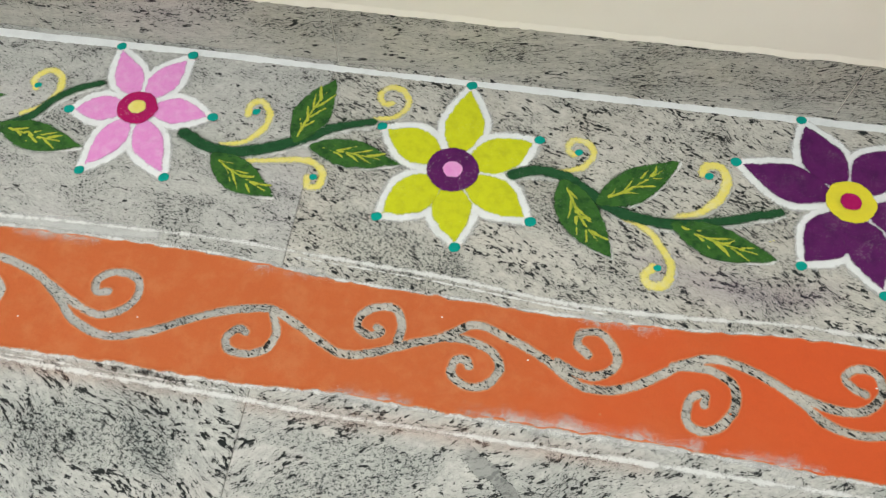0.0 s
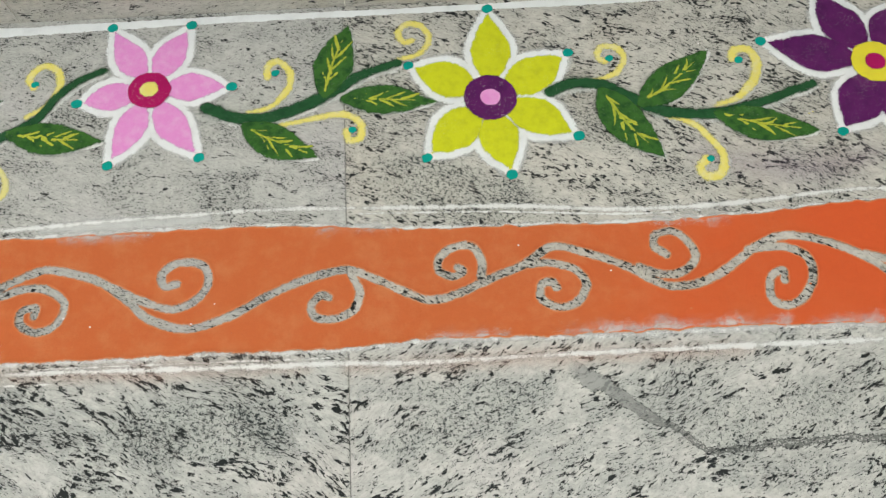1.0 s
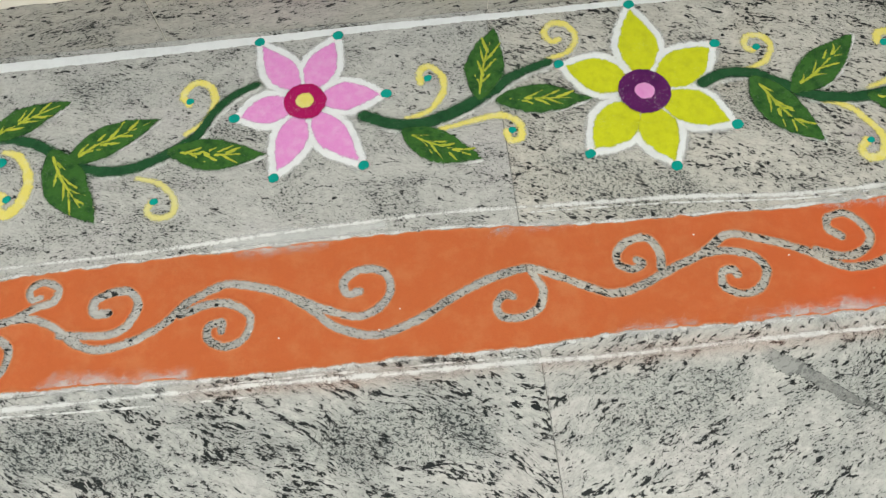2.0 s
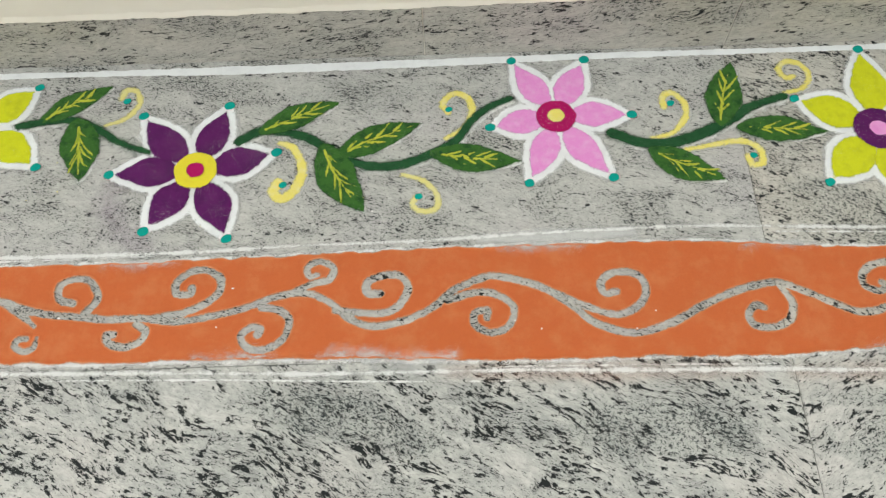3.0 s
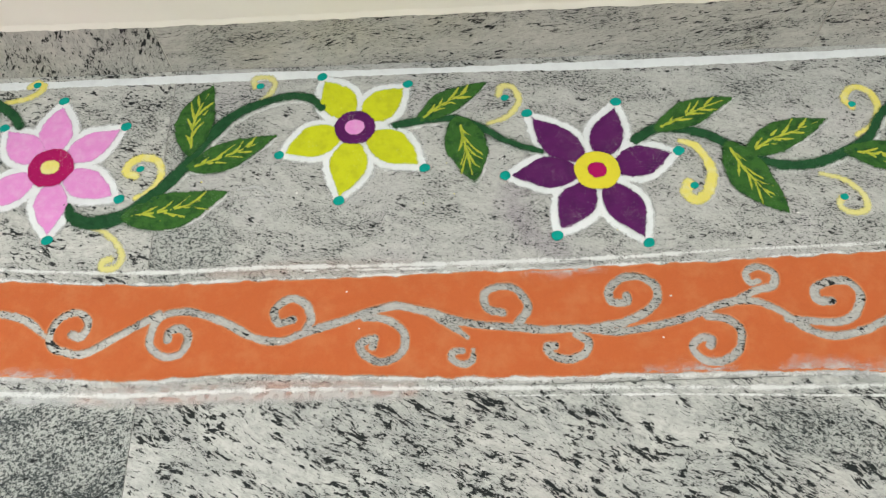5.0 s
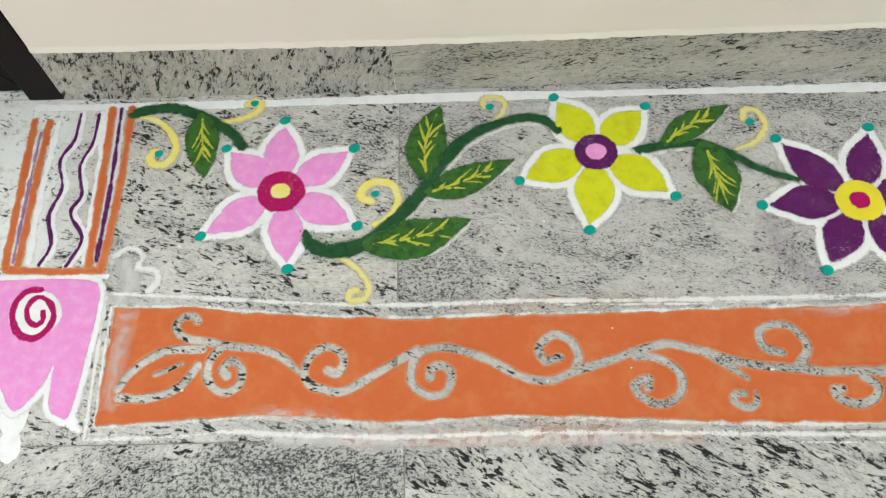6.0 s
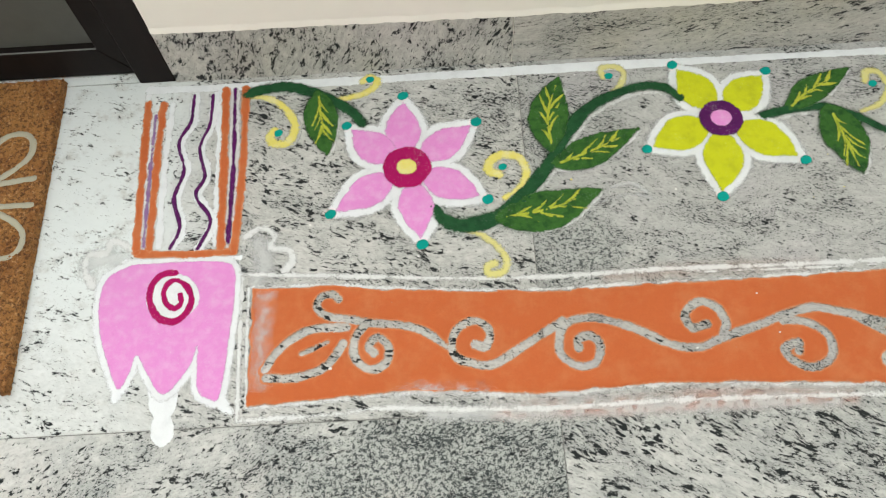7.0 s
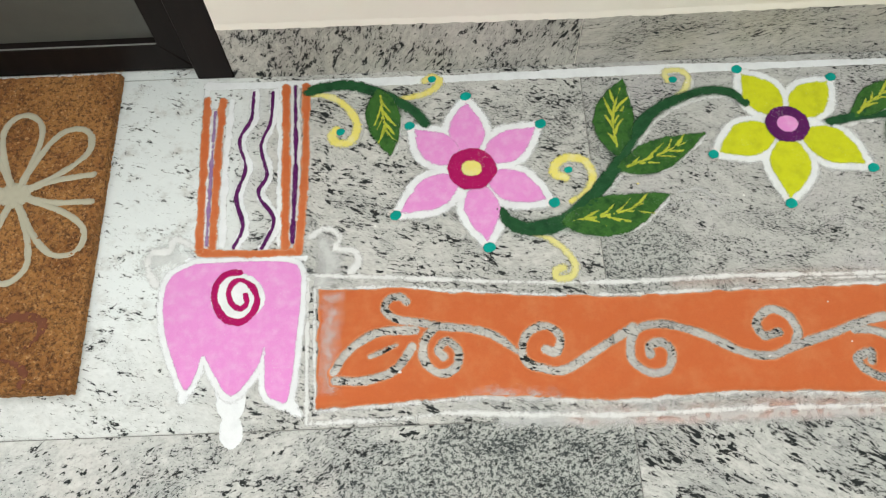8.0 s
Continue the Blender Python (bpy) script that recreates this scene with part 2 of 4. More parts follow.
WHITE = powder("white_powder", (0.735, 0.765, 0.785), (0.61, 0.635, 0.655), 0.6, 0.14)
WHITE_DUST = powder("white_powder_dust", (0.725, 0.74, 0.74), (0.60, 0.615, 0.615), 0.5, 0.12, haze=0.9)
WHITE_HAZE = powder("white_powder_haze", (0.725, 0.74, 0.74), (0.60, 0.615, 0.615), 0.5, 0.12, haze=0.6)
PINK_DUST = powder("salmon_powder_dust", (0.72, 0.42, 0.32), (0.66, 0.5, 0.42), 0.5, 0.1, haze=0.28)
ORANGE_DUST = powder("orange_powder_dust", (0.62, 0.17, 0.06), None, 0.4, 0.15, haze=0.4)
LILAC_DUST = powder("lilac_powder_dust", (0.33, 0.24, 0.36), None, 0.5, 0.15, haze=0.26)
ORANGE = powder("orange_powder", (0.51, 0.128, 0.042), (0.56, 0.21, 0.09), 0.5, 0.2, batch=((0.59, 0.095, 0.028), 1.75, 2.35), thin=(0.60, 0.27, 0.14), size=24)
PINK = powder("pink_powder", (0.70, 0.265, 0.60), (0.72, 0.40, 0.65), 0.75, 0.14, stray=0.4, size=70)
LIME = powder("lime_powder", (0.56, 0.60, 0.018), (0.40, 0.43, 0.02), 0.6, 0.2, stray=0.15, size=60)
PURPLE = powder("purple_powder", (0.100, 0.013, 0.105), (0.055, 0.010, 0.07), 0.7, 0.3, stray=0.6)
MAGENTA = powder("magenta_powder", (0.37, 0.007, 0.105), (0.28, 0.006, 0.085), 0.5, 0.2, stray=0.4)
GREEN = powder("dark_green_powder", (0.042, 0.130, 0.026), (0.012, 0.050, 0.018), 0.95, 0.35, size=70, stray=0.15)
GREEN_DUST = powder("green_powder_dust", (0.06, 0.15, 0.07), None, 0.5, 0.2, haze=0.5)
STEM = powder("stem_green_powder", (0.020, 0.085, 0.032), (0.010, 0.042, 0.020), 0.8, 0.35, size=70, stray=0.12)
YELLOW = powder("yellow_powder", (0.76, 0.68, 0.17), (0.73, 0.70, 0.40), 0.8, 0.15, size=60, haze=0.93)
CORE_YELLOW = powder("deep_yellow_powder", (0.70, 0.62, 0.04), (0.58, 0.52, 0.05), 0.6, 0.2)
LILAC = powder("lilac_powder", (0.30, 0.16, 0.36), (0.42, 0.30, 0.46), 0.7, 0.2, haze=0.85)
PALE_YELLOW = powder("pale_yellow_powder", (0.74, 0.69, 0.25), (0.72, 0.70, 0.42), 0.7, 0.15, haze=0.85)
VEIN = powder("leaf_vein_powder", (0.46, 0.50, 0.06), (0.20, 0.30, 0.03), 0.8, 0.2, size=90, haze=0.93)
TEAL = powder("teal_powder", (0.004, 0.30, 0.255), (0.004, 0.22, 0.19), 0.5, 0.2)


def plaster():
    m, n, l, bsdf = material("cream_wall_paint")
    plain = mapped(n, l, (1, 1, 1))
    base = mixed(n, l, ramp(n, l, noise_node(n, l, plain, 3.5, 5, 0.6), 0.35, 0.7), (0.83, 0.805, 0.745), (0.79, 0.765, 0.70))
    l.new(base, bsdf.inputs["Base Color"])
    bsdf.inputs["Roughness"].default_value = 0.6
    bump(n, l, bsdf, noise_node(n, l, plain, 90, 5, 0.65), 0.15, 0.002)
    return m


def dark_wood():
    m, n, l, bsdf = material("dark_stained_wood")
    grain = mapped(n, l, (90, 90, 6))
    base = mixed(n, l, noise_node(n, l, grain, 1.0, 5, 0.6), (0.006, 0.005, 0.005), (0.015, 0.011, 0.010))
    l.new(base, bsdf.inputs["Base Color"])
    bsdf.inputs["Roughness"].default_value = 0.5
    bsdf.inputs["Specular IOR Level"].default_value = 0.12
    bump(n, l, bsdf, noise_node(n, l, grain, 1.0, 4, 0.6), 0.1, 0.001)
    return m


def grey_panel():
    m, n, l, bsdf = material("grey_laminate")
    plain = mapped(n, l, (1, 1, 1))
    base = mixed(n, l, noise_node(n, l, plain, 30, 5, 0.6), (0.058, 0.062, 0.058), (0.092, 0.096, 0.088))
    l.new(base, bsdf.inputs["Base Color"])
    bsdf.inputs["Roughness"].default_value = 0.45
    return m


def coir():
    m, n, l, bsdf = material("brown_coir")
    plain = mapped(n, l, (1, 1, 1))
    base = mixed(n, l, ramp(n, l, noise_node(n, l, plain, 14, 7, 0.7), 0.36, 0.66), (0.42, 0.20, 0.058), (0.28, 0.115, 0.030))
    # shade of the pits and highlights of the tufts, put into the colour as noise
    base = mixed(n, l, maths(n, l, "MULTIPLY", ramp(n, l, noise_node(n, l, plain, 190, 5, 0.78), 0.47, 0.60), 0.85), base, (0.085, 0.034, 0.011))
    base = mixed(n, l, maths(n, l, "MULTIPLY", ramp(n, l, noise_node(n, l, plain, 160, 5, 0.75), 0.55, 0.66), 0.8), base, (0.62, 0.36, 0.15))
    l.new(base, bsdf.inputs["Base Color"])
    bsdf.inputs["Roughness"].default_value = 0.95
    bump(n, l, bsdf, noise_node(n, l, plain, 230, 5, 0.75), 0.8, 0.005)
    return m


def simple(name, colour, rough, glow=0.0):
    m, n, l, bsdf = material(name)
    plain = mapped(n, l, (1, 1, 1))
    l.new(mixed(n, l, noise_node(n, l, plain, 40, 4, 0.6), colour, tuple(v * 0.85 for v in colour)), bsdf.inputs["Base Color"])
    bsdf.inputs["Roughness"].default_value = rough
    if glow:
        bsdf.inputs["Emission Color"].default_value, bsdf.inputs["Emission Strength"].default_value = (1, 0.99, 0.96, 1), glow
    return m


PLASTER, WOOD, PANEL, COIR = plaster(), dark_wood(), grey_panel(), coir()
CEILING_PAINT = simple("white_ceiling_paint", (0.8, 0.8, 0.78), 0.7)
GROUT = simple("grey_grout", (0.20, 0.20, 0.19), 0.9)
CRUMB_WHITE = simple("white_crumb", (0.75, 0.75, 0.73), 0.95)
CRUMB_YELLOW = simple("yellow_crumb", (0.72, 0.64, 0.12), 0.95)
CRUMB_ORANGE = simple("orange_crumb", (0.56, 0.15, 0.05), 0.95)
BEAD = simple("dusty_bead", (0.16, 0.165, 0.16), 0.4)
MAT_STAIN = simple("faded_red_print", (0.15, 0.048, 0.022), 0.95)
MAT_LINE = simple("pale_mat_print", (0.42, 0.40, 0.31), 0.95)
BACKING = simple("black_rubber", (0.02, 0.02, 0.02), 0.8)
DIFFUSER = simple("lamp_diffuser", (0.8, 0.8, 0.8), 0.5, 3.0)
GLASS, _n, _l, _b = material("frosted_glass")
_b.inputs["Transmission Weight"].default_value, _b.inputs["Roughness"].default_value = 1.0, 0.3


# ---- builders ----
def part(name, bm, mat, parent=None, label="", at=None):
    mesh = bpy.data.meshes.new(name)
    bm.to_mesh(mesh)
    bm.free()
    mesh.materials.append(mat)
    ob = new(name, mesh)
    if parent:
        ob.parent = parent
    if at:
        ob.location = at
    return tagged(ob, label)


def box(lo, hi, bevel=0.0):
    bm = bmesh.new()
    bmesh.ops.create_cube(bm, size=1, matrix=Matrix.Translation([(a + b) / 2 for a, b in zip(lo, hi)]) @ Matrix.Diagonal([b - a for a, b in zip(lo, hi)] + [1]))
    if bevel:
        bmesh.ops.bevel(bm, geom=bm.edges[:], offset=bevel, segments=1, affect="EDGES")
    return bm


def thing(name, x, y, label, category, group="", z=0.0):
    ob = new(name)
    ob.empty_display_size = 0.05
    ob.location = (x, y, z)
    return tagged(ob, label, category, group)


def lattice(ix, iy, seed):
    h = (ix * 374761393 + iy * 668265263 + seed * 144269) & 0x7FFFFFFF
    h = ((h ^ (h >> 13)) * 1274126177) & 0x7FFFFFFF
    return ((h ^ (h >> 16)) & 0xFFFF) / 65535.0


def value_noise(x, y, scale, seed):
    """Smooth noise from -1 to 1 over arrays of places."""
    x, y = x * scale + 1000, y * scale + 1000
    ix, iy = np.floor(x).astype(np.int64), np.floor(y).astype(np.int64)
    u, v = x - ix, y - iy
    u, v = u * u * (3 - 2 * u), v * v * (3 - 2 * v)
    a, b = lattice(ix, iy, seed), lattice(ix + 1, iy, seed)
    c, d = lattice(ix, iy + 1, seed), lattice(ix + 1, iy + 1, seed)
    return 2 * ((a * (1 - u) + b * u) * (1 - v) + (c * (1 - u) + d * u) * v) - 1


def glide(points, step=0.0015):
    """A smooth curve through the control points (x, y, radius), in even small steps."""
    p = np.array(points, float)
    if len(p) == 2:
        p = np.array([p[0], (p[0] + p[1]) / 2, p[1]])
    q = np.vstack([2 * p[0] - p[1], p, 2 * p[-1] - p[-2]])
    out = []
    for a, b, c, d in zip(q, q[1:], q[2:], q[3:]):
        n = max(2, int(np.hypot(*(c - b)[:2]) / step))
        s = np.linspace(0, 1, n, endpoint=False)[:, None]
        out.append(0.5 * (2 * b + (c - a) * s + (2 * a - 5 * b + 4 * c - d) * s ** 2 + (3 * b - a - 3 * c + d) * s ** 3))
    out.append(p[-1:])
    out = np.vstack(out)
    out[:, 2] = np.maximum(out[:, 2], 0.0004)
    return out


def brush(points, r=0.005, ends=1.0, start=1.0):
    """A brush stroke: control points with a half-width that may thin towards its two ends."""
    n = len(points)
    rows = []
    for k, p in enumerate(points):
        s = k / (n - 1)
        taper = start + (1 - start) * min(1, s * 3) if s < 0.34 else 1 + (ends - 1) * max(0, (s - 0.6) / 0.4)
        rows.append((p[0], p[1], (p[2] if len(p) > 2 else r) * taper))
    return glide(rows)


def blade(base, mid, tip, width, fat=0.5, root=0.3, sharp=1.45, swell=1.0):
    """A petal or leaf: pointed at its tip, widest at `fat` of its length."""
    axis = glide([(*base, 0), (*mid, 0), (*tip, 0)], 0.002)
    s = np.linspace(0, 1, len(axis))
    grow = root + (1 - root) * np.sin(np.clip(s / fat, 0, 1) * np.pi / 2) ** swell
    fade = 1 - np.clip((s - fat) / (1 - fat), 0, 1) ** sharp
    axis[:, 2] = np.maximum(width * np.where(s < fat, grow, fade), 0.0006)
    return axis


class Field:
    """Signed depth inside a set of strokes, over a fine grid of the floor."""

    def __init__(self, x0, y0, x1, y1, cell):
        self.cell = cell
        self.xs = np.arange(x0, x1 + cell, cell)
        self.ys = np.arange(y0, y1 + cell, cell)
        self.X, self.Y = np.meshgrid(self.xs, self.ys)
        self.f = np.full(self.X.shape, -0.05)

    def stroke(self, path, grow=0.0, margin=0.012):
        for k in range(0, len(path), 12):
            p = path[k:k + 13]
            reach = p[:, 2].max() + grow + margin
            i0, i1 = np.searchsorted(self.xs, (p[:, 0].min() - reach, p[:, 0].max() + reach))
            j0, j1 = np.searchsorted(self.ys, (p[:, 1].min() - reach, p[:, 1].max() + reach))
            if i1 <= i0 or j1 <= j0:
                continue
            X, Y = self.X[j0:j1, i0:i1, None], self.Y[j0:j1, i0:i1, None]
            d = (p[:, 2] + grow - np.hypot(X - p[:, 0], Y - p[:, 1])).max(axis=2)
            self.f[j0:j1, i0:i1] = np.maximum(self.f[j0:j1, i0:i1], d)
        return self

    def ragged(self, amount, seed):
        self.f += amount * (0.55 * value_noise(self.X, self.Y, 70, seed) + 0.3 * value_noise(self.X, self.Y, 260, seed + 5) + 0.3 * value_noise(self.X, self.Y, 700, seed + 9))
        return self


def around(paths, cell, grow=0.0):
    pad = 0.016 + grow
    lo = np.min([(p[:, :2] - p[:, 2:]).min(axis=0) for p in paths], axis=0) - pad
    hi = np.max([(p[:, :2] + p[:, 2:]).max(axis=0) for p in paths], axis=0) + pad
    field = Field(lo[0], lo[1], hi[0], hi[1], cell)
    for p in paths:
        field.stroke(p, grow)
    return field


SEED = [0]


def layer(name, field, mat, parent, base, thick, label="", lump=0.00025, ridge=0.0, soft=0.001):
    """A thin heap of powder wherever the field is positive; its rim runs down to `base`."""
    SEED[0] += 1
    f, X, Y, cell = field.f + soft, field.X.copy(), field.Y.copy(), field.cell
    gy, gx = np.gradient(f, cell)
    steep = np.maximum(gx * gx + gy * gy, 0.25)
    near = np.abs(f) < 0.75 * cell
    X -= np.where(near, f * gx / steep, 0)
    Y -= np.where(near, f * gy / steep, 0)
    f = np.where(near, 0, f)
    q = np.stack([f[:-1, :-1], f[:-1, 1:], f[1:, 1:], f[1:, :-1]])
    keep = (q.min(axis=0) >= 0) & (q.max(axis=0) > 0)
    ids = np.arange(f.size).reshape(f.shape)
    quads = np.stack([ids[:-1, :-1], ids[:-1, 1:], ids[1:, 1:], ids[1:, :-1]], axis=-1)[keep]
    used, quads = np.unique(quads, return_inverse=True)
    quads = quads.reshape(-1, 4)
    depth, x, y = f.ravel()[used], X.ravel()[used], Y.ravel()[used]
    z = base + thick * (1 - np.exp(-depth / 0.0013))
    z += lump * (value_noise(x, y, 160, SEED[0]) + 0.6 * value_noise(x, y, 45, SEED[0] + 3)) * np.clip(depth / 0.003, 0, 1)
    if ridge:
        z += ridge * np.exp(-((depth - 0.0035) / 0.0024) ** 2)
    origin = parent.location if parent else Vector()
    mesh = bpy.data.meshes.new(name)
    mesh.from_pydata(np.stack([x - origin[0], y - origin[1], z - origin[2]], axis=1).tolist(), [], quads.tolist())
    mesh.polygons.foreach_set("use_smooth", [True] * len(quads))
    cover = mesh.attributes.new("cover", "FLOAT", "POINT")
    cover.data.foreach_set("value", np.clip(depth / (2 * soft), 0, 1).astype(np.float32))
    mesh.materials.append(mat)
    ob = new(name, mesh)
    ob.parent = parent
    return tagged(ob, label)


def sub(ob, parent):
    """Hangs a part below another part of the same thing, in place."""
    ob.parent = parent
    return ob


# ---- the large structure ----
LEFT, RIGHT, FRONT = -2.2, 4.2, -2.6


def slab(x0, x1, y0, y1, mat, parent):
    gap = 0.0005
    bm = box((x0 + gap, y0 + gap, -0.02), (x1 - gap, y1 - gap, 0), 0.0012)
    return part("slab", bm, mat, parent)


def build_room():
    base = part("floor", box((LEFT, FRONT, -0.14), (RIGHT, 0.0045, -0.0012)), GROUT)
    tagged(base, "grey and white speckled granite floor with narrow joints", "floor", kind="structure")
    joint = -0.514
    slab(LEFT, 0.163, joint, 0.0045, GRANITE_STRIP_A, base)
    slab(0.163, 1.602, joint, 0.0045, GRANITE_STRIP_B, base)
    slab(1.602, RIGHT, joint, 0.0045, GRANITE_STRIP_C, base)
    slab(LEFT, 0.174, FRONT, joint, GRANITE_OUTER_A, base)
    slab(0.174, 1.602, FRONT, joint, GRANITE_OUTER_B, base)
    slab(1.602, RIGHT, FRONT, joint, GRANITE_OUTER_C, base)
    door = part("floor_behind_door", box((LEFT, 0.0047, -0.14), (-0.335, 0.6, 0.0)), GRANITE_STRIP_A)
    tagged(door, "granite floor under the doorway", "floor", kind="structure")

    wall = part("wall_back", box((-0.335, 0.0014, 0), (RIGHT, 0.16, CEILING)), PLASTER)
    tagged(wall, "cream painted plaster wall above the granite skirting", "wall", kind="structure")
    over = part("wall_over_door", box((-1.39, 0.0055, 2.12), (-0.335, 0.16, CEILING)), PLASTER)
    tagged(over, "cream painted wall above the doorway", "wall", kind="structure")
    side = part("wall_beside_door", box((LEFT, 0.0055, 0), (-1.39, 0.16, CEILING)), PLASTER)
    tagged(side, "cream painted wall beside the doorway", "wall", kind="structure")
    for name, lo, hi in (("wall_left", (LEFT - 0.15, FRONT, 0), (LEFT, 0.16, CEILING)), ("wall_right", (RIGHT, FRONT, 0), (RIGHT + 0.15, 0.16, CEILING)),
                         ("wall_front", (LEFT - 0.15, FRONT - 0.15, 0), (RIGHT + 0.15, FRONT, CEILING))):
        tagged(part(name, box(lo, hi), PLASTER), "plain cream painted wall", "wall", kind="structure")
    tagged(part("ceiling", box((LEFT - 0.15, FRONT - 0.15, CEILING), (RIGHT + 0.15, 0.16, CEILING + 0.12)), CEILING_PAINT), "plain white painted ceiling", "ceiling", kind="structure")


def skirting_top(x):
    """The stone was cut by hand: its height creeps up along the wall."""
    return float(np.interp(x, (-0.333, 0.157, 1.128, 1.606, 2.35), (0.106, 0.099, 0.106, 0.115, 0.118)))


def build_skirting():
    board = thing("baseboard", 0.9, 0.0, "speckled granite skirting along the foot of the wall", "baseboard")
    tagged(board, kind="structure")
    edges = ((-0.3354, 0.157, GRANITE_SKIRT_A), (0.157, 1.128, GRANITE_SKIRT_B), (1.128, 1.606, GRANITE_SKIRT_B), (1.606, 2.35, GRANITE_SKIRT_B), (2.35, RIGHT, GRANITE_SKIRT_B))
    for a, b, mat in edges:
        bm = box((a + 0.0006 - 0.9, 0.0, 0.0005), (b - 0.0006 - 0.9, 0.0012, 0.104), 0.0003)
        for v in bm.verts:
            if v.co.z > 0.05:
                v.co.z += skirting_top(v.co.x + 0.9) - 0.104
        part("skirting_slab", bm, mat, board)
    # uneven lip of paint and filler where the plaster meets the stone
    n = 700
    bm = bmesh.new()
    rows = []
    for k in range(n + 1):
        x = -0.335 + (RIGHT + 0.335) * k / n
        low = skirting_top(x) + 0.0003 - 0.0032 * noise.noise((x * 22, 0, 3)) - 0.0026 * noise.noise((x * 90, 4, 1))
        y = -0.0003 + 0.0010 * noise.noise((x * 40, 7, 2))
        rows.append([bm.verts.new(v) for v in ((x - 0.9, y, low), (x - 0.9, y - 0.0004, low + 0.001), (x - 0.9, 0.0012, low + 0.011))])
    for a, b in zip(rows, rows[1:]):
        for i in range(2):
            bm.faces.new((a[i], b[i], b[i + 1], a[i + 1]))
    part("paint_lip", bm, PLASTER, board, "cream paint run over the top of the skirting")


def build_lamps():
    for x in (-0.3, 2.2):
        lamp = thing("ceiling_light", x, -1.15, "long white ceiling light with a glowing diffuser", "lamp", "ceiling lights", CEILING)
        part("housing", box((-0.65, -0.28, -0.05), (0.65, 0.28, 0), 0.006), CEILING_PAINT, lamp)
        part("diffuser", box((-0.62, -0.26, -0.075), (0.62, 0.26, -0.0505), 0.008), DIFFUSER, lamp, "glowing white diffuser")


def prism(outline, y0, y1, bevel=0.0025):
    """A flat outline in x and z, given thickness along y."""
    bm = bmesh.new()
    face = bm.faces.new([bm.verts.new((x, y0, z)) for x, z in outline])
    for v in [e for e in bmesh.ops.extrude_face_region(bm, geom=[face])["geom"] if isinstance(e, bmesh.types.BMVert)]:
        v.co.y = y1
    bmesh.ops.recalc_face_normals(bm, faces=bm.faces[:])
    bmesh.ops.bevel(bm, geom=bm.edges[:], offset=bevel, segments=1, affect="EDGES")
    return bm


def mitred(x0, x1, z0, z1, wide):
    """A bottom rail whose ends are cut on the slant to meet the stiles."""
    return prism([(x0, z0), (x1, z0), (x1 - wide, z1), (x0 + wide, z1)], 0.018, 0.056, 0.0012)


def upright(side, w, wide):
    """A stile with a slanted foot that meets the bottom rail."""
    return prism([(side * w, 0.006), (side * (w - wide), 0.0615), (side * (w - wide), 1.9495), (side * w, 1.9495)], 0.018, 0.056, 0.0012)


def build_door():
    x0, x1 = -1.39, -0.335
    frame_ = thing("door_frame", (x0 + x1) / 2, 0.0, "dark brown stained wooden door frame", "door frame")
    tagged(frame_, kind="structure")
    mid = (x0 + x1) / 2
    for a, b in ((x1 - 0.054, x1), (x0, x0 + 0.054)):
        part("jamb", box((a - mid, 0.001, 0), (b - mid, 0.13, 2.12), 0.002), WOOD, frame_)
        inner = (a - 0.014, a - 0.0005) if a > mid else (b + 0.0005, b + 0.014)
        part("stop", box((inner[0] - mid, 0.062, 0), (inner[1] - mid, 0.13, 2.05), 0.002), WOOD, frame_)
    part("head", box((x0 + 0.0545 - mid, 0.001, 2.05), (x1 - 0.0545 - mid, 0.13, 2.12), 0.003), WOOD, frame_)

    leaf = thing("door", mid, 0.0, "closed dark door with a grey lower panel and black rails", "door")
    tagged(leaf, kind="structure")
    w = (x1 - x0) / 2 - 0.056
    part("bottom_rail", mitred(-w, w, 0.004, 0.060, 0.040), WOOD, leaf)
    part("lower_panel", box((-w + 0.04, 0.030, 0.0605), (w - 0.04, 0.044, 0.62), 0.002), PANEL, leaf, "dark grey flat panel with dust specks")
    part("glazing_bead", box((-w + 0.041, 0.0188, 0.0602), (w - 0.041, 0.0212, 0.0616), 0.0004), BEAD, leaf, "thin dusty grey bead along the panel")
    part("lock_rail", box((-w, 0.016, 0.6205), (w, 0.056, 0.70), 0.003), WOOD, leaf)
    part("top_rail", box((-w, 0.016, 1.95), (w, 0.056, 2.045), 0.003), WOOD, leaf)
    for side in (-1, 1):
        part("stile", upright(side, w, 0.040), WOOD, leaf)
    # assumed pane, out of view, that lets the added fill lamp through
    pane = part("pane", box((-w + 0.0405, 0.034, 0.7005), (w - 0.0405, 0.040, 1.9495)), GLASS, leaf, "assumed frosted glass pane, out of view, with an added lamp behind")
    pane.visible_shadow = False
    back = part("wall_behind_door", box((x0 - 0.2, 0.60, 0), (x1 + 0.2, 0.66, 2.4)), PLASTER)
    tagged(back, "plain cream wall inside the doorway", "wall", kind="structure")


build_room()
build_skirting()
build_lamps()
build_door()


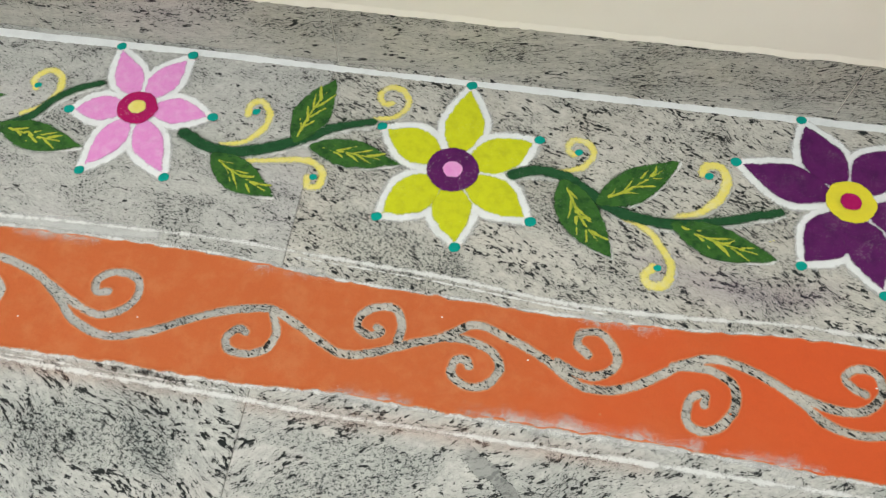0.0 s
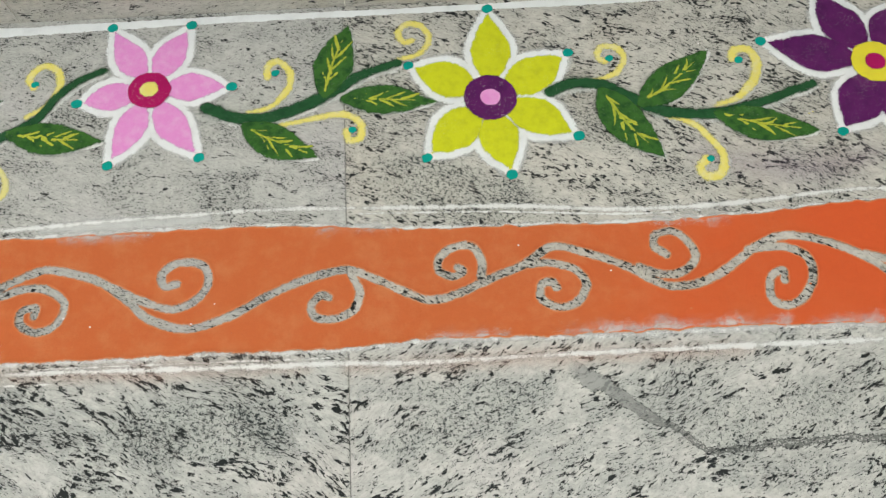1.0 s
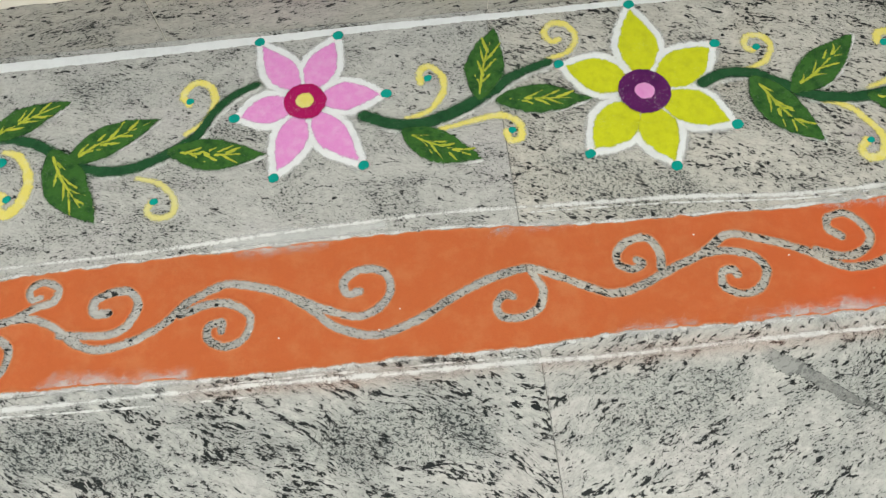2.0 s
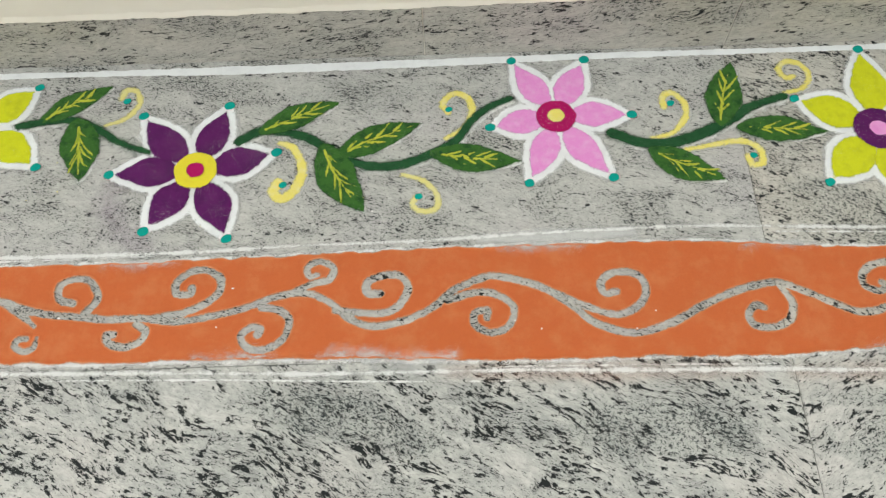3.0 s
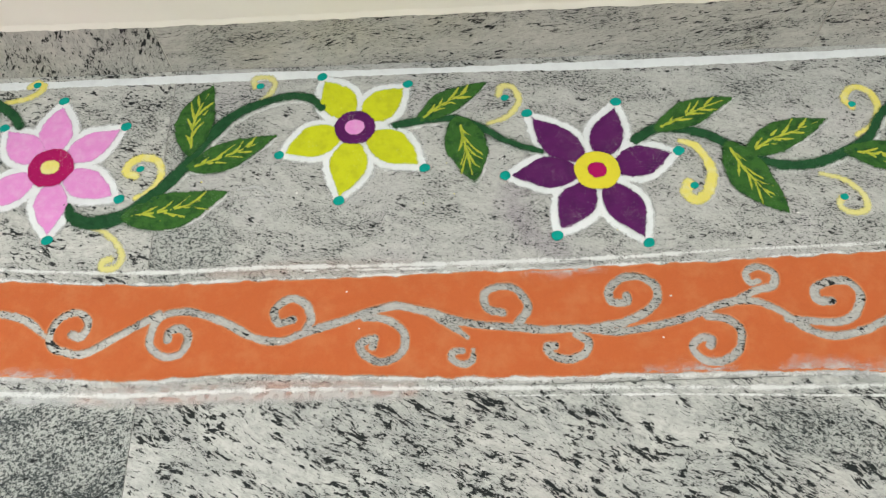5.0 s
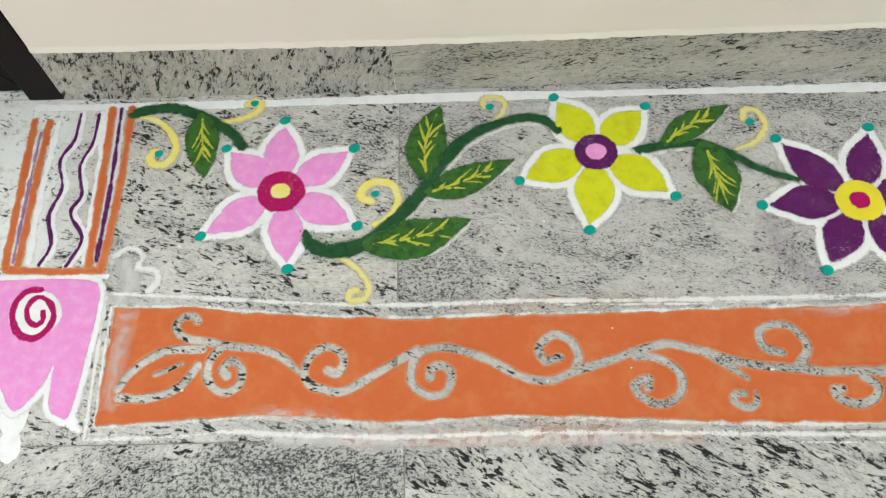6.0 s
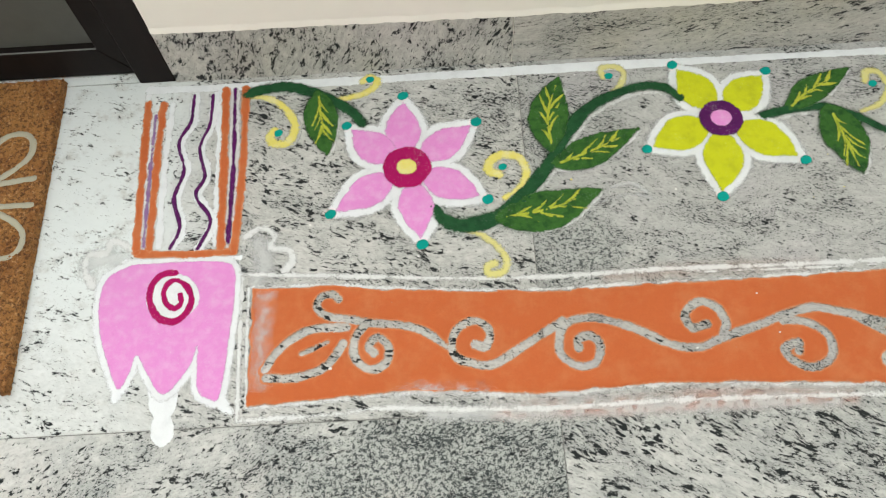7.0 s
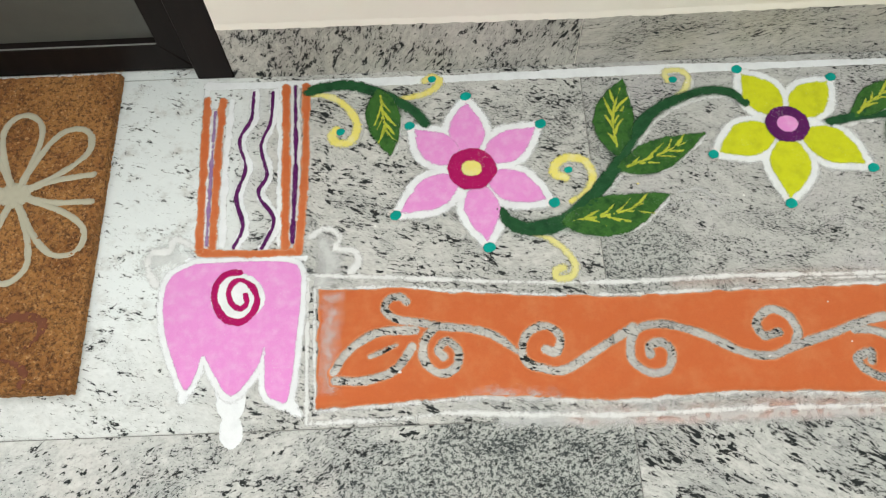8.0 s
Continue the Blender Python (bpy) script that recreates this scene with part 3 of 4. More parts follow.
# ---- painted floor decoration ----
def flower(name, centre, tips, petal_mat, petal_width, core_mat, core, eye_mat, eye, words, fat=0.46, root=0.22):
    cx, cy = centre
    ob = thing(name, cx, cy, words, "flower motif", "flowers painted along the floor")
    petals = []
    for x, y in tips:
        dx, dy = x - cx, y - cy
        reach = math.hypot(dx, dy)
        ux, uy = dx / reach, dy / reach
        bend = 0.004 * random.uniform(-1, 1)
        base = (cx + ux * core * 0.72, cy + uy * core * 0.72)
        mid = (cx + ux * reach * 0.56 - uy * bend, cy + uy * reach * 0.56 + ux * bend)
        tip = (cx + ux * (reach - 0.011), cy + uy * (reach - 0.011))
        petals.append((blade(base, mid, tip, petal_width * 0.96 * random.uniform(0.96, 1.04), fat, root, 1.22, 1.35), (ux, uy, reach)))
    rim = around([p for p, _ in petals], 0.0014, 0.0104)
    for p, (ux, uy, reach) in petals:
        tip = p[-1]
        rim.stroke(glide([(tip[0] - ux * 0.012, tip[1] - uy * 0.012, 0.009), (cx + ux * (reach - 0.004), cy + uy * (reach - 0.004), 0.006)]))
    halo = around([p for p, _ in petals], 0.0018, 0.013).ragged(0.007, 15)
    layer("dust_halo", halo, WHITE_HAZE, ob, 0.00005, 0.0002, "thin white dust round the petals", soft=0.006)
    layer("outline", rim.ragged(0.0016, 11), WHITE, ob, 0.0001, 0.0009, "thick white powder outline", soft=0.0046)
    for k, (p, _) in enumerate(petals):
        layer("petal", around([p], 0.0014).ragged(0.0022, 20 + k), petal_mat, ob, 0.0008, 0.0012, lump=0.0004, soft=0.0032)
    disc = glide([(cx - 0.001, cy, core), (cx + 0.001, cy, core)])
    heart = layer("flower_centre", around([disc], 0.0012).ragged(0.0018, 40), core_mat, ob, 0.0021, 0.0011, soft=0.0020)
    spot = glide([(cx - 0.001, cy, eye), (cx + 0.001, cy, eye)])
    sub(layer("centre_spot", around([spot], 0.001).ragged(0.0014, 44), eye_mat, ob, 0.0033, 0.0009, soft=0.0020), heart)
    for x, y in tips:
        dot = glide([(x - 0.001, y, 0.0068), (x + 0.001, y + 0.001, 0.0068)])
        layer("tip_dot", around([dot], 0.001).ragged(0.0014, 50), TEAL, ob, 0.0008, 0.0016, "teal powder dot")
    return ob


def leaf_part(vine, base, mid, tip, width, veins=7, fat=0.42):
    width *= 0.95
    path = blade(base, mid, tip, width, fat, 0.25)
    leaf = layer("leaf", around([path], 0.0013).ragged(0.0024, 60), GREEN, vine, 0.0012, 0.0011, lump=0.0004, soft=0.0030)
    sub(layer("dust_fringe", around([path], 0.0016, 0.0005).ragged(0.004, 61), GREEN_DUST, vine, 0.0009, 0.0003, "loose green powder", soft=0.006), leaf)
    rim = glide([(x + width * 0.1, y - width * 0.12, r * 0.9 + 0.001) for x, y, r in path[::8]] + [tuple(path[-1][:2]) + (0.002,)])
    sub(layer("white_rim", around([rim], 0.0014).ragged(0.003, 63), WHITE_DUST, vine, 0.0002, 0.0006, "thin white rim", soft=0.0025), leaf)
    # a wavering midrib and long, loose side strokes
    n = len(path)
    line = [(path[int(n * t)][0] + random.uniform(-0.0016, 0.0016), path[int(n * t)][1] + random.uniform(-0.0016, 0.0016), 0.0019) for t in (random.uniform(0.05, 0.12), 0.3, 0.52, random.uniform(0.72, 0.90))]
    sub(layer("vein", around([brush(line, ends=0.4)], 0.0009).ragged(0.0013, 66), VEIN, vine, 0.0021, 0.0006, soft=0.0016), leaf)
    for k in range(veins):
        t = 0.10 + 0.56 * (k + 0.5) / veins + random.uniform(-0.03, 0.03)
        p, q = path[int(n * t)], path[min(n - 1, int(n * t) + 4)]
        d = (q - p)[:2] / max(1e-6, np.hypot(*(q - p)[:2]))
        side, long = (-1) ** k, random.uniform(0.75, 1.15)
        out = np.array([-d[1], d[0]]) * side
        room = max(p[2], 0.6 * width)
        a = p[:2] + out * random.uniform(0.0, 0.002)
        b = p[:2] + out * room * 0.58 * long + d * room * random.uniform(0.9, 1.3) * long
        c = (a + b) / 2 + d * random.uniform(-0.002, 0.003) - out * random.uniform(-0.001, 0.002)
        wide = random.uniform(0.0014, 0.0022)
        sub(layer("vein", around([brush([(*a, wide), (*c, wide), (*b, wide * 0.5)])], 0.0009).ragged(0.0013, 70 + k), VEIN, vine, 0.0021, 0.0006, soft=0.0016), leaf)


def vine(stem, r, leaves, words):
    cx, cy = stem[len(stem) // 2][:2]
    ob = thing("vine", cx, cy, words, "vine motif", "vines between the flowers")
    path = brush(stem, r, 0.7)
    layer("stem", around([path], 0.0012).ragged(0.0018, 80), STEM, ob, 0.0007, 0.0012, soft=0.0042)
    under = [(p[0] + 0.004, p[1] - 0.006) for p in stem]
    layer("white_rim", around([brush(under, r * 0.85, 0.7)], 0.0016).ragged(0.004, 83), WHITE_DUST, ob, 0.0001, 0.0004, "faint white powder beside the stem", soft=0.006)
    layer("dust_fringe", around([brush(stem, r, 0.7)], 0.0016, 0.001).ragged(0.005, 85), GREEN_DUST, ob, 0.0006, 0.0003, "loose green powder along the stem", soft=0.008)
    for args in leaves:
        leaf_part(ob, *args)
    return ob


def curl(points, dot=None, r=0.0051, pale=False):
    cx, cy = points[0]
    ob = thing("tendril", cx, cy, "curled pale yellow powder tendril" + (" ending in a teal dot" if dot else " beside a vine"), "tendril motif", "yellow tendrils")
    layer("stroke", around([brush(points, r, 1.0, 0.6)], 0.0011).ragged(0.0018, 90), PALE_YELLOW if pale else YELLOW, ob, 0.0005, 0.0010, soft=0.0042)
    halo = [(x + 0.003, y - 0.002) for x, y in points]
    layer("white_rim", around([brush(halo, r * 1.1, 0.8, 0.6)], 0.0013).ragged(0.003, 93), WHITE_HAZE, ob, 0.0001, 0.0004, "thin white rim", soft=0.002)
    if dot:
        spot = glide([(dot[0] - 0.001, dot[1], 0.0052), (dot[0] + 0.001, dot[1] + 0.001, 0.0048)])
        layer("dot", around([spot], 0.001).ragged(0.0012, 95), TEAL, ob, 0.0006, 0.0015, "teal powder dot")
    return ob


PINK_WORDS = "six-petalled pink powder flower outlined in white with a magenta centre"
LIME_WORDS = "lime yellow powder flower outlined in white with a purple centre"
PURPLE_WORDS = "six-petalled dark purple powder flower with a yellow centre"
flower("flower", (0.000, -0.168), [(-0.003, -0.049), (0.099, -0.100), (0.107, -0.225), (0.017, -0.287), (-0.105, -0.235), (-0.084, -0.095)],
       PINK, 0.0250, MAGENTA, 0.0325, YELLOW, 0.0125, PINK_WORDS)
flower("flower", (0.439, -0.118), [(0.387, -0.022), (0.517, -0.042), (0.540, -0.192), (0.419, -0.241), (0.330, -0.161)],
       LIME, 0.0270, PURPLE, 0.0290, PINK, 0.0130, "five-petalled " + LIME_WORDS)
flower("flower", (0.783, -0.207), [(0.691, -0.104), (0.823, -0.090), (0.902, -0.179), (0.840, -0.324), (0.718, -0.308), (0.653, -0.210)],
       PURPLE, 0.0258, CORE_YELLOW, 0.0310, MAGENTA, 0.0125, PURPLE_WORDS)
flower("flower", (1.327, -0.129), [(1.265, -0.019), (1.380, -0.021), (1.443, -0.130), (1.402, -0.242), (1.278, -0.247), (1.226, -0.146)],
       PINK, 0.0232, MAGENTA, 0.0290, YELLOW, 0.0120, PINK_WORDS)
flower("flower", (1.808, -0.170), [(1.816, -0.018), (1.926, -0.102), (1.926, -0.239), (1.828, -0.293), (1.714, -0.261), (1.695, -0.110)],
       LIME, 0.0295, PURPLE, 0.0362, PINK, 0.0130, "six-petalled " + LIME_WORDS)
flower("flower", (2.364, -0.144), [(2.303, -0.012), (2.208, -0.099), (2.292, -0.254), (2.398, -0.283), (2.500, -0.190), (2.435, -0.040)],
       PURPLE, 0.0325, CORE_YELLOW, 0.0335, MAGENTA, 0.0135, PURPLE_WORDS)

VINE_WORDS = "dark green powder vine with pointed yellow-veined leaves"
vine([(-0.226, -0.029), (-0.200, -0.022), (-0.167, -0.021), (-0.135, -0.033), (-0.103, -0.051), (-0.075, -0.072), (-0.062, -0.092)], 0.0085,
     [((-0.125, -0.036), (-0.119, -0.089), (-0.110, -0.142), 0.026)], VINE_WORDS)
vine([(0.036, -0.234, 0.006), (0.048, -0.252, 0.009), (0.073, -0.262, 0.0105), (0.119, -0.252, 0.0105), (0.160, -0.217, 0.0095), (0.196, -0.173, 0.009), (0.215, -0.142, 0.0085),
      (0.253, -0.093, 0.009), (0.297, -0.067, 0.008), (0.339, -0.056, 0.008), (0.370, -0.061, 0.009), (0.389, -0.078, 0.009)], 0.010,
     [((0.199, -0.149), (0.202, -0.091), (0.222, -0.029), 0.029), ((0.203, -0.177), (0.260, -0.156), (0.323, -0.127), 0.025),
      ((0.122, -0.255), (0.187, -0.246), (0.262, -0.219), 0.031)], VINE_WORDS)
vine([(0.499, -0.116), (0.538, -0.109), (0.579, -0.107), (0.618, -0.123), (0.659, -0.151), (0.707, -0.171)], 0.0065,
     [((0.535, -0.106), (0.577, -0.077), (0.634, -0.045), 0.022), ((0.590, -0.110), (0.602, -0.162), (0.611, -0.221), 0.031)], VINE_WORDS)
vine([(0.844, -0.157), (0.877, -0.139), (0.921, -0.144), (0.957, -0.160), (0.993, -0.189), (1.037, -0.207), (1.079, -0.209), (1.129, -0.193), (1.171, -0.169),
      (1.197, -0.132), (1.223, -0.109), (1.258, -0.092)], 0.0075,
     [((0.878, -0.140), (0.936, -0.110), (0.994, -0.090), 0.023), ((0.998, -0.187), (1.060, -0.155), (1.122, -0.134), 0.025),
      ((0.974, -0.172), (0.996, -0.229), (1.036, -0.287), 0.031), ((1.138, -0.190), (1.203, -0.201), (1.268, -0.208), 0.026)], VINE_WORDS)
vine([(1.410, -0.163), (1.442, -0.179), (1.478, -0.186), (1.518, -0.178), (1.564, -0.159), (1.601, -0.138), (1.631, -0.120), (1.679, -0.104)], 0.0088,
     [((1.465, -0.196), (1.509, -0.225), (1.564, -0.250), 0.027), ((1.575, -0.150), (1.590, -0.094), (1.610, -0.036), 0.029),
      ((1.603, -0.160), (1.666, -0.164), (1.730, -0.172), 0.025)], VINE_WORDS)
vine([(1.892, -0.166), (1.927, -0.154), (1.968, -0.159), (2.001, -0.178), (2.034, -0.201), (2.074, -0.212), (2.128, -0.213), (2.182, -0.202), (2.228, -0.187), (2.267, -0.174)], 0.0080,
     [((2.019, -0.192), (2.071, -0.156), (2.128, -0.110), 0.028), ((1.967, -0.170), (1.996, -0.225), (2.039, -0.278), 0.031),
      ((2.124, -0.215), (2.189, -0.237), (2.260, -0.250), 0.027)], VINE_WORDS)

curl([(-0.224, -0.034), (-0.191, -0.042), (-0.169, -0.063), (-0.157, -0.092), (-0.165, -0.114), (-0.182, -0.119), (-0.192, -0.107), (-0.186, -0.095)], (-0.180, -0.100), 0.006)
curl([(-0.103, -0.049), (-0.074, -0.045), (-0.050, -0.035), (-0.039, -0.020), (-0.049, -0.012), (-0.060, -0.019)], (-0.050, -0.017))
curl([(0.130, -0.224), (0.150, -0.210), (0.162, -0.189), (0.157, -0.166), (0.136, -0.156), (0.116, -0.164), (0.112, -0.180), (0.126, -0.187)], (0.131, -0.176), 0.0062)
curl([(0.073, -0.267), (0.098, -0.279), (0.115, -0.296), (0.126, -0.316), (0.119, -0.332), (0.101, -0.333), (0.102, -0.322), (0.111, -0.320)], pale=True)
curl([(0.290, -0.069), (0.309, -0.051), (0.315, -0.029), (0.300, -0.018), (0.284, -0.022), (0.286, -0.035)], (0.294, -0.035), pale=True)
curl([(0.635, -0.119), (0.664, -0.106), (0.681, -0.080), (0.674, -0.057), (0.658, -0.053), (0.651, -0.068)], (0.661, -0.074), pale=True)
curl([(0.906, -0.162), (0.928, -0.173), (0.942, -0.208), (0.934, -0.244), (0.915, -0.260), (0.901, -0.248), (0.908, -0.233)], (0.915, -0.237), 0.0075)
curl([(1.158, -0.163), (1.184, -0.145), (1.199, -0.112), (1.191, -0.086), (1.170, -0.080), (1.154, -0.099), (1.162, -0.115)], (1.163, -0.110))
curl([(1.091, -0.225), (1.121, -0.236), (1.141, -0.259), (1.141, -0.283), (1.121, -0.289), (1.106, -0.278), (1.111, -0.266)], (1.115, -0.264), pale=True)
curl([(1.468, -0.173), (1.499, -0.166), (1.523, -0.138), (1.525, -0.112), (1.509, -0.092), (1.494, -0.099), (1.493, -0.117)], (1.505, -0.111))
curl([(1.511, -0.198), (1.555, -0.190), (1.599, -0.184), (1.623, -0.199), (1.624, -0.223), (1.609, -0.227), (1.605, -0.212)], (1.613, -0.211))
curl([(1.682, -0.098), (1.711, -0.090), (1.726, -0.069), (1.718, -0.044), (1.697, -0.038), (1.682, -0.052), (1.690, -0.069), (1.702, -0.067)])
curl([(1.959, -0.151), (1.990, -0.140), (2.005, -0.115), (1.996, -0.097), (1.975, -0.095), (1.968, -0.111), (1.977, -0.119)], (1.984, -0.115))
curl([(2.124, -0.202), (2.158, -0.190), (2.186, -0.161), (2.194, -0.131), (2.186, -0.112), (2.166, -0.112), (2.160, -0.125)], (2.170, -0.129), 0.0065)
curl([(2.054, -0.215), (2.082, -0.226), (2.106, -0.253), (2.119, -0.281), (2.111, -0.308), (2.092, -0.311), (2.085, -0.298), (2.095, -0.285)], (2.101, -0.285), 0.006)


# ---- the orange border ----
TOP_EDGE = [(-0.207, -0.337), (-0.106, -0.339), (-0.045, -0.346), (0.073, -0.356), (0.180, -0.361), (0.315, -0.360), (0.475, -0.360), (0.640, -0.358), (0.803, -0.357), (0.950, -0.354),
            (1.122, -0.350), (1.317, -0.349), (1.523, -0.351), (1.683, -0.365), (1.823, -0.369), (1.985, -0.373), (2.131, -0.370), (2.274, -0.361), (2.387, -0.360), (2.60, -0.362), (2.90, -0.362)]
LOW_EDGE = [(-0.202, -0.491), (-0.050, -0.484), (0.029, -0.484), (0.096, -0.490), (0.164, -0.493), (0.231, -0.491), (0.300, -0.488), (0.367, -0.491), (0.514, -0.500), (0.670, -0.505),
            (0.824, -0.506), (0.963, -0.508), (1.123, -0.514), (1.269, -0.518), (1.421, -0.518), (1.570, -0.522), (1.714, -0.516), (1.846, -0.521), (1.997, -0.523), (2.134, -0.524), (2.372, -0.532), (2.90, -0.535)]
MAIN_A = [(0.078, -0.428), (0.091, -0.432), (0.097, -0.414), (0.084, -0.398), (0.066, -0.400), (0.051, -0.416), (0.052, -0.441), (0.076, -0.453), (0.100, -0.454), (0.136, -0.434), (0.174, -0.412), (0.189, -0.403)]
MAIN_B = [(0.205, -0.439), (0.205, -0.428), (0.221, -0.425), (0.231, -0.438), (0.223, -0.459), (0.202, -0.462), (0.183, -0.447), (0.183, -0.422), (0.196, -0.405), (0.224, -0.401), (0.251, -0.408),
          (0.284, -0.422), (0.315, -0.440), (0.348, -0.447), (0.383, -0.436), (0.428, -0.422), (0.466, -0.410), (0.499, -0.403)]
MAIN_C = [(0.466, -0.410), (0.499, -0.403), (0.538, -0.412), (0.591, -0.430), (0.640, -0.437), (0.689, -0.443), (0.736, -0.443), (0.784, -0.449), (0.830, -0.443), (0.876, -0.432), (0.921, -0.416), (0.960, -0.413),
          (0.992, -0.428), (1.024, -0.455), (1.055, -0.465), (1.093, -0.458), (1.130, -0.441), (1.168, -0.411), (1.207, -0.396)]
MAIN_D = [(1.168, -0.411), (1.207, -0.396), (1.245, -0.401), (1.289, -0.418), (1.318, -0.440), (1.354, -0.471), (1.402, -0.485), (1.450, -0.473), (1.500, -0.448), (1.544, -0.429), (1.588, -0.419), (1.611, -0.420),
          (1.653, -0.440), (1.703, -0.464), (1.739, -0.460), (1.787, -0.441), (1.832, -0.424), (1.856, -0.408)]
MAIN_E = [(1.832, -0.424), (1.856, -0.408), (1.877, -0.401), (1.915, -0.413), (1.961, -0.433), (1.991, -0.452), (2.013, -0.463), (2.042, -0.465), (2.076, -0.454), (2.111, -0.434), (2.139, -0.415),
          (2.174, -0.404), (2.209, -0.409), (2.251, -0.425), (2.284, -0.446), (2.310, -0.467), (2.343, -0.476), (2.382, -0.472), (2.45, -0.45), (2.52, -0.425)]
SCROLLS = [
    MAIN_A, MAIN_B, MAIN_C, MAIN_D, MAIN_E,
    [(-0.183, -0.446), (-0.163, -0.418), (-0.127, -0.397), (-0.082, -0.396)],
    [(-0.181, -0.457), (-0.141, -0.458), (-0.107, -0.446), (-0.086, -0.418)],
    [(-0.138, -0.428, 0.003), (-0.106, -0.415, 0.003)],
    [(-0.092, -0.358), (-0.099, -0.351), (-0.113, -0.353), (-0.120, -0.366), (-0.106, -0.380), (-0.078, -0.386), (-0.050, -0.393), (-0.022, -0.396), (0.006, -0.403), (0.027, -0.415), (0.043, -0.430, 0.003)],
    [(-0.057, -0.393), (-0.071, -0.411), (-0.071, -0.436), (-0.052, -0.453), (-0.032, -0.445), (-0.030, -0.424), (-0.043, -0.412), (-0.054, -0.423), (-0.048, -0.432)],
    [(0.365, -0.418), (0.347, -0.421), (0.341, -0.403), (0.360, -0.388), (0.380, -0.395), (0.389, -0.416), (0.382, -0.434)],
    [(0.459, -0.418), (0.488, -0.422), (0.509, -0.440), (0.508, -0.466), (0.484, -0.479), (0.461, -0.470), (0.454, -0.455), (0.471, -0.447), (0.470, -0.459)],
    [(0.548, -0.418, 0.005), (0.572, -0.434, 0.005), (0.591, -0.450, 0.003)],
    [(0.598, -0.468, 0.003), (0.596, -0.481, 0.005), (0.584, -0.486, 0.005), (0.571, -0.479, 0.005), (0.572, -0.469, 0.005), (0.584, -0.468, 0.004)],
    [(0.656, -0.434), (0.671, -0.411), (0.658, -0.386), (0.636, -0.381), (0.616, -0.390), (0.618, -0.411), (0.638, -0.418)],
    [(0.752, -0.443), (0.798, -0.435), (0.834, -0.413), (0.839, -0.389), (0.821, -0.374), (0.797, -0.375), (0.778, -0.391), (0.780, -0.408), (0.798, -0.409), (0.800, -0.400)],
    [(0.730, -0.451), (0.744, -0.462), (0.738, -0.477), (0.716, -0.484), (0.696, -0.477), (0.692, -0.466), (0.701, -0.465)],
    [(0.899, -0.432), (0.923, -0.437), (0.938, -0.453), (0.931, -0.478), (0.909, -0.493), (0.886, -0.491), (0.874, -0.474), (0.887, -0.461), (0.899, -0.464), (0.896, -0.472)],
    [(0.936, -0.413, 0.004), (0.967, -0.399, 0.005), (0.990, -0.393, 0.005), (0.995, -0.375, 0.005), (0.976, -0.365, 0.005), (0.959, -0.373, 0.005), (0.962, -0.387, 0.005), (0.973, -0.386, 0.004)],
    [(1.000, -0.440), (1.031, -0.444), (1.069, -0.445), (1.092, -0.429), (1.099, -0.407), (1.087, -0.391), (1.064, -0.390), (1.043, -0.400), (1.044, -0.416), (1.061, -0.417)],
    [(1.153, -0.430), (1.191, -0.420), (1.221, -0.424), (1.242, -0.443), (1.235, -0.468), (1.212, -0.479), (1.190, -0.468), (1.189, -0.451), (1.206, -0.446), (1.205, -0.457)],
    [(1.304, -0.426), (1.347, -0.448), (1.383, -0.458), (1.414, -0.443), (1.424, -0.418), (1.412, -0.398), (1.382, -0.396), (1.364, -0.410), (1.368, -0.426), (1.383, -0.425)],
    [(1.607, -0.422), (1.618, -0.449), (1.609, -0.473), (1.585, -0.483), (1.562, -0.479), (1.556, -0.464), (1.569, -0.450), (1.579, -0.454)],
    [(1.775, -0.438), (1.777, -0.414), (1.765, -0.395), (1.742, -0.395), (1.723, -0.408), (1.721, -0.426), (1.738, -0.435), (1.752, -0.429), (1.745, -0.423)],
    [(1.837, -0.424), (1.866, -0.424), (1.896, -0.435), (1.909, -0.456), (1.894, -0.479), (1.870, -0.484), (1.850, -0.472), (1.851, -0.453), (1.865, -0.450), (1.870, -0.458)],
    [(1.980, -0.436), (2.012, -0.449), (2.037, -0.445), (2.055, -0.427), (2.049, -0.405), (2.030, -0.389), (2.008, -0.393), (2.004, -0.408), (2.018, -0.421)],
    [(2.125, -0.421), (2.167, -0.419), (2.198, -0.433), (2.202, -0.461), (2.184, -0.489), (2.160, -0.499), (2.143, -0.488), (2.146, -0.462), (2.164, -0.452), (2.164, -0.465)],
    [(2.278, -0.436), (2.318, -0.448), (2.359, -0.445), (2.382, -0.420), (2.377, -0.395), (2.353, -0.391), (2.338, -0.405), (2.348, -0.418), (2.361, -0.423)],
]


def edge_curve(points):
    path = glide([(*p, 0) for p in points], 0.003)
    return lambda x: np.interp(x, path[:, 0], path[:, 1])


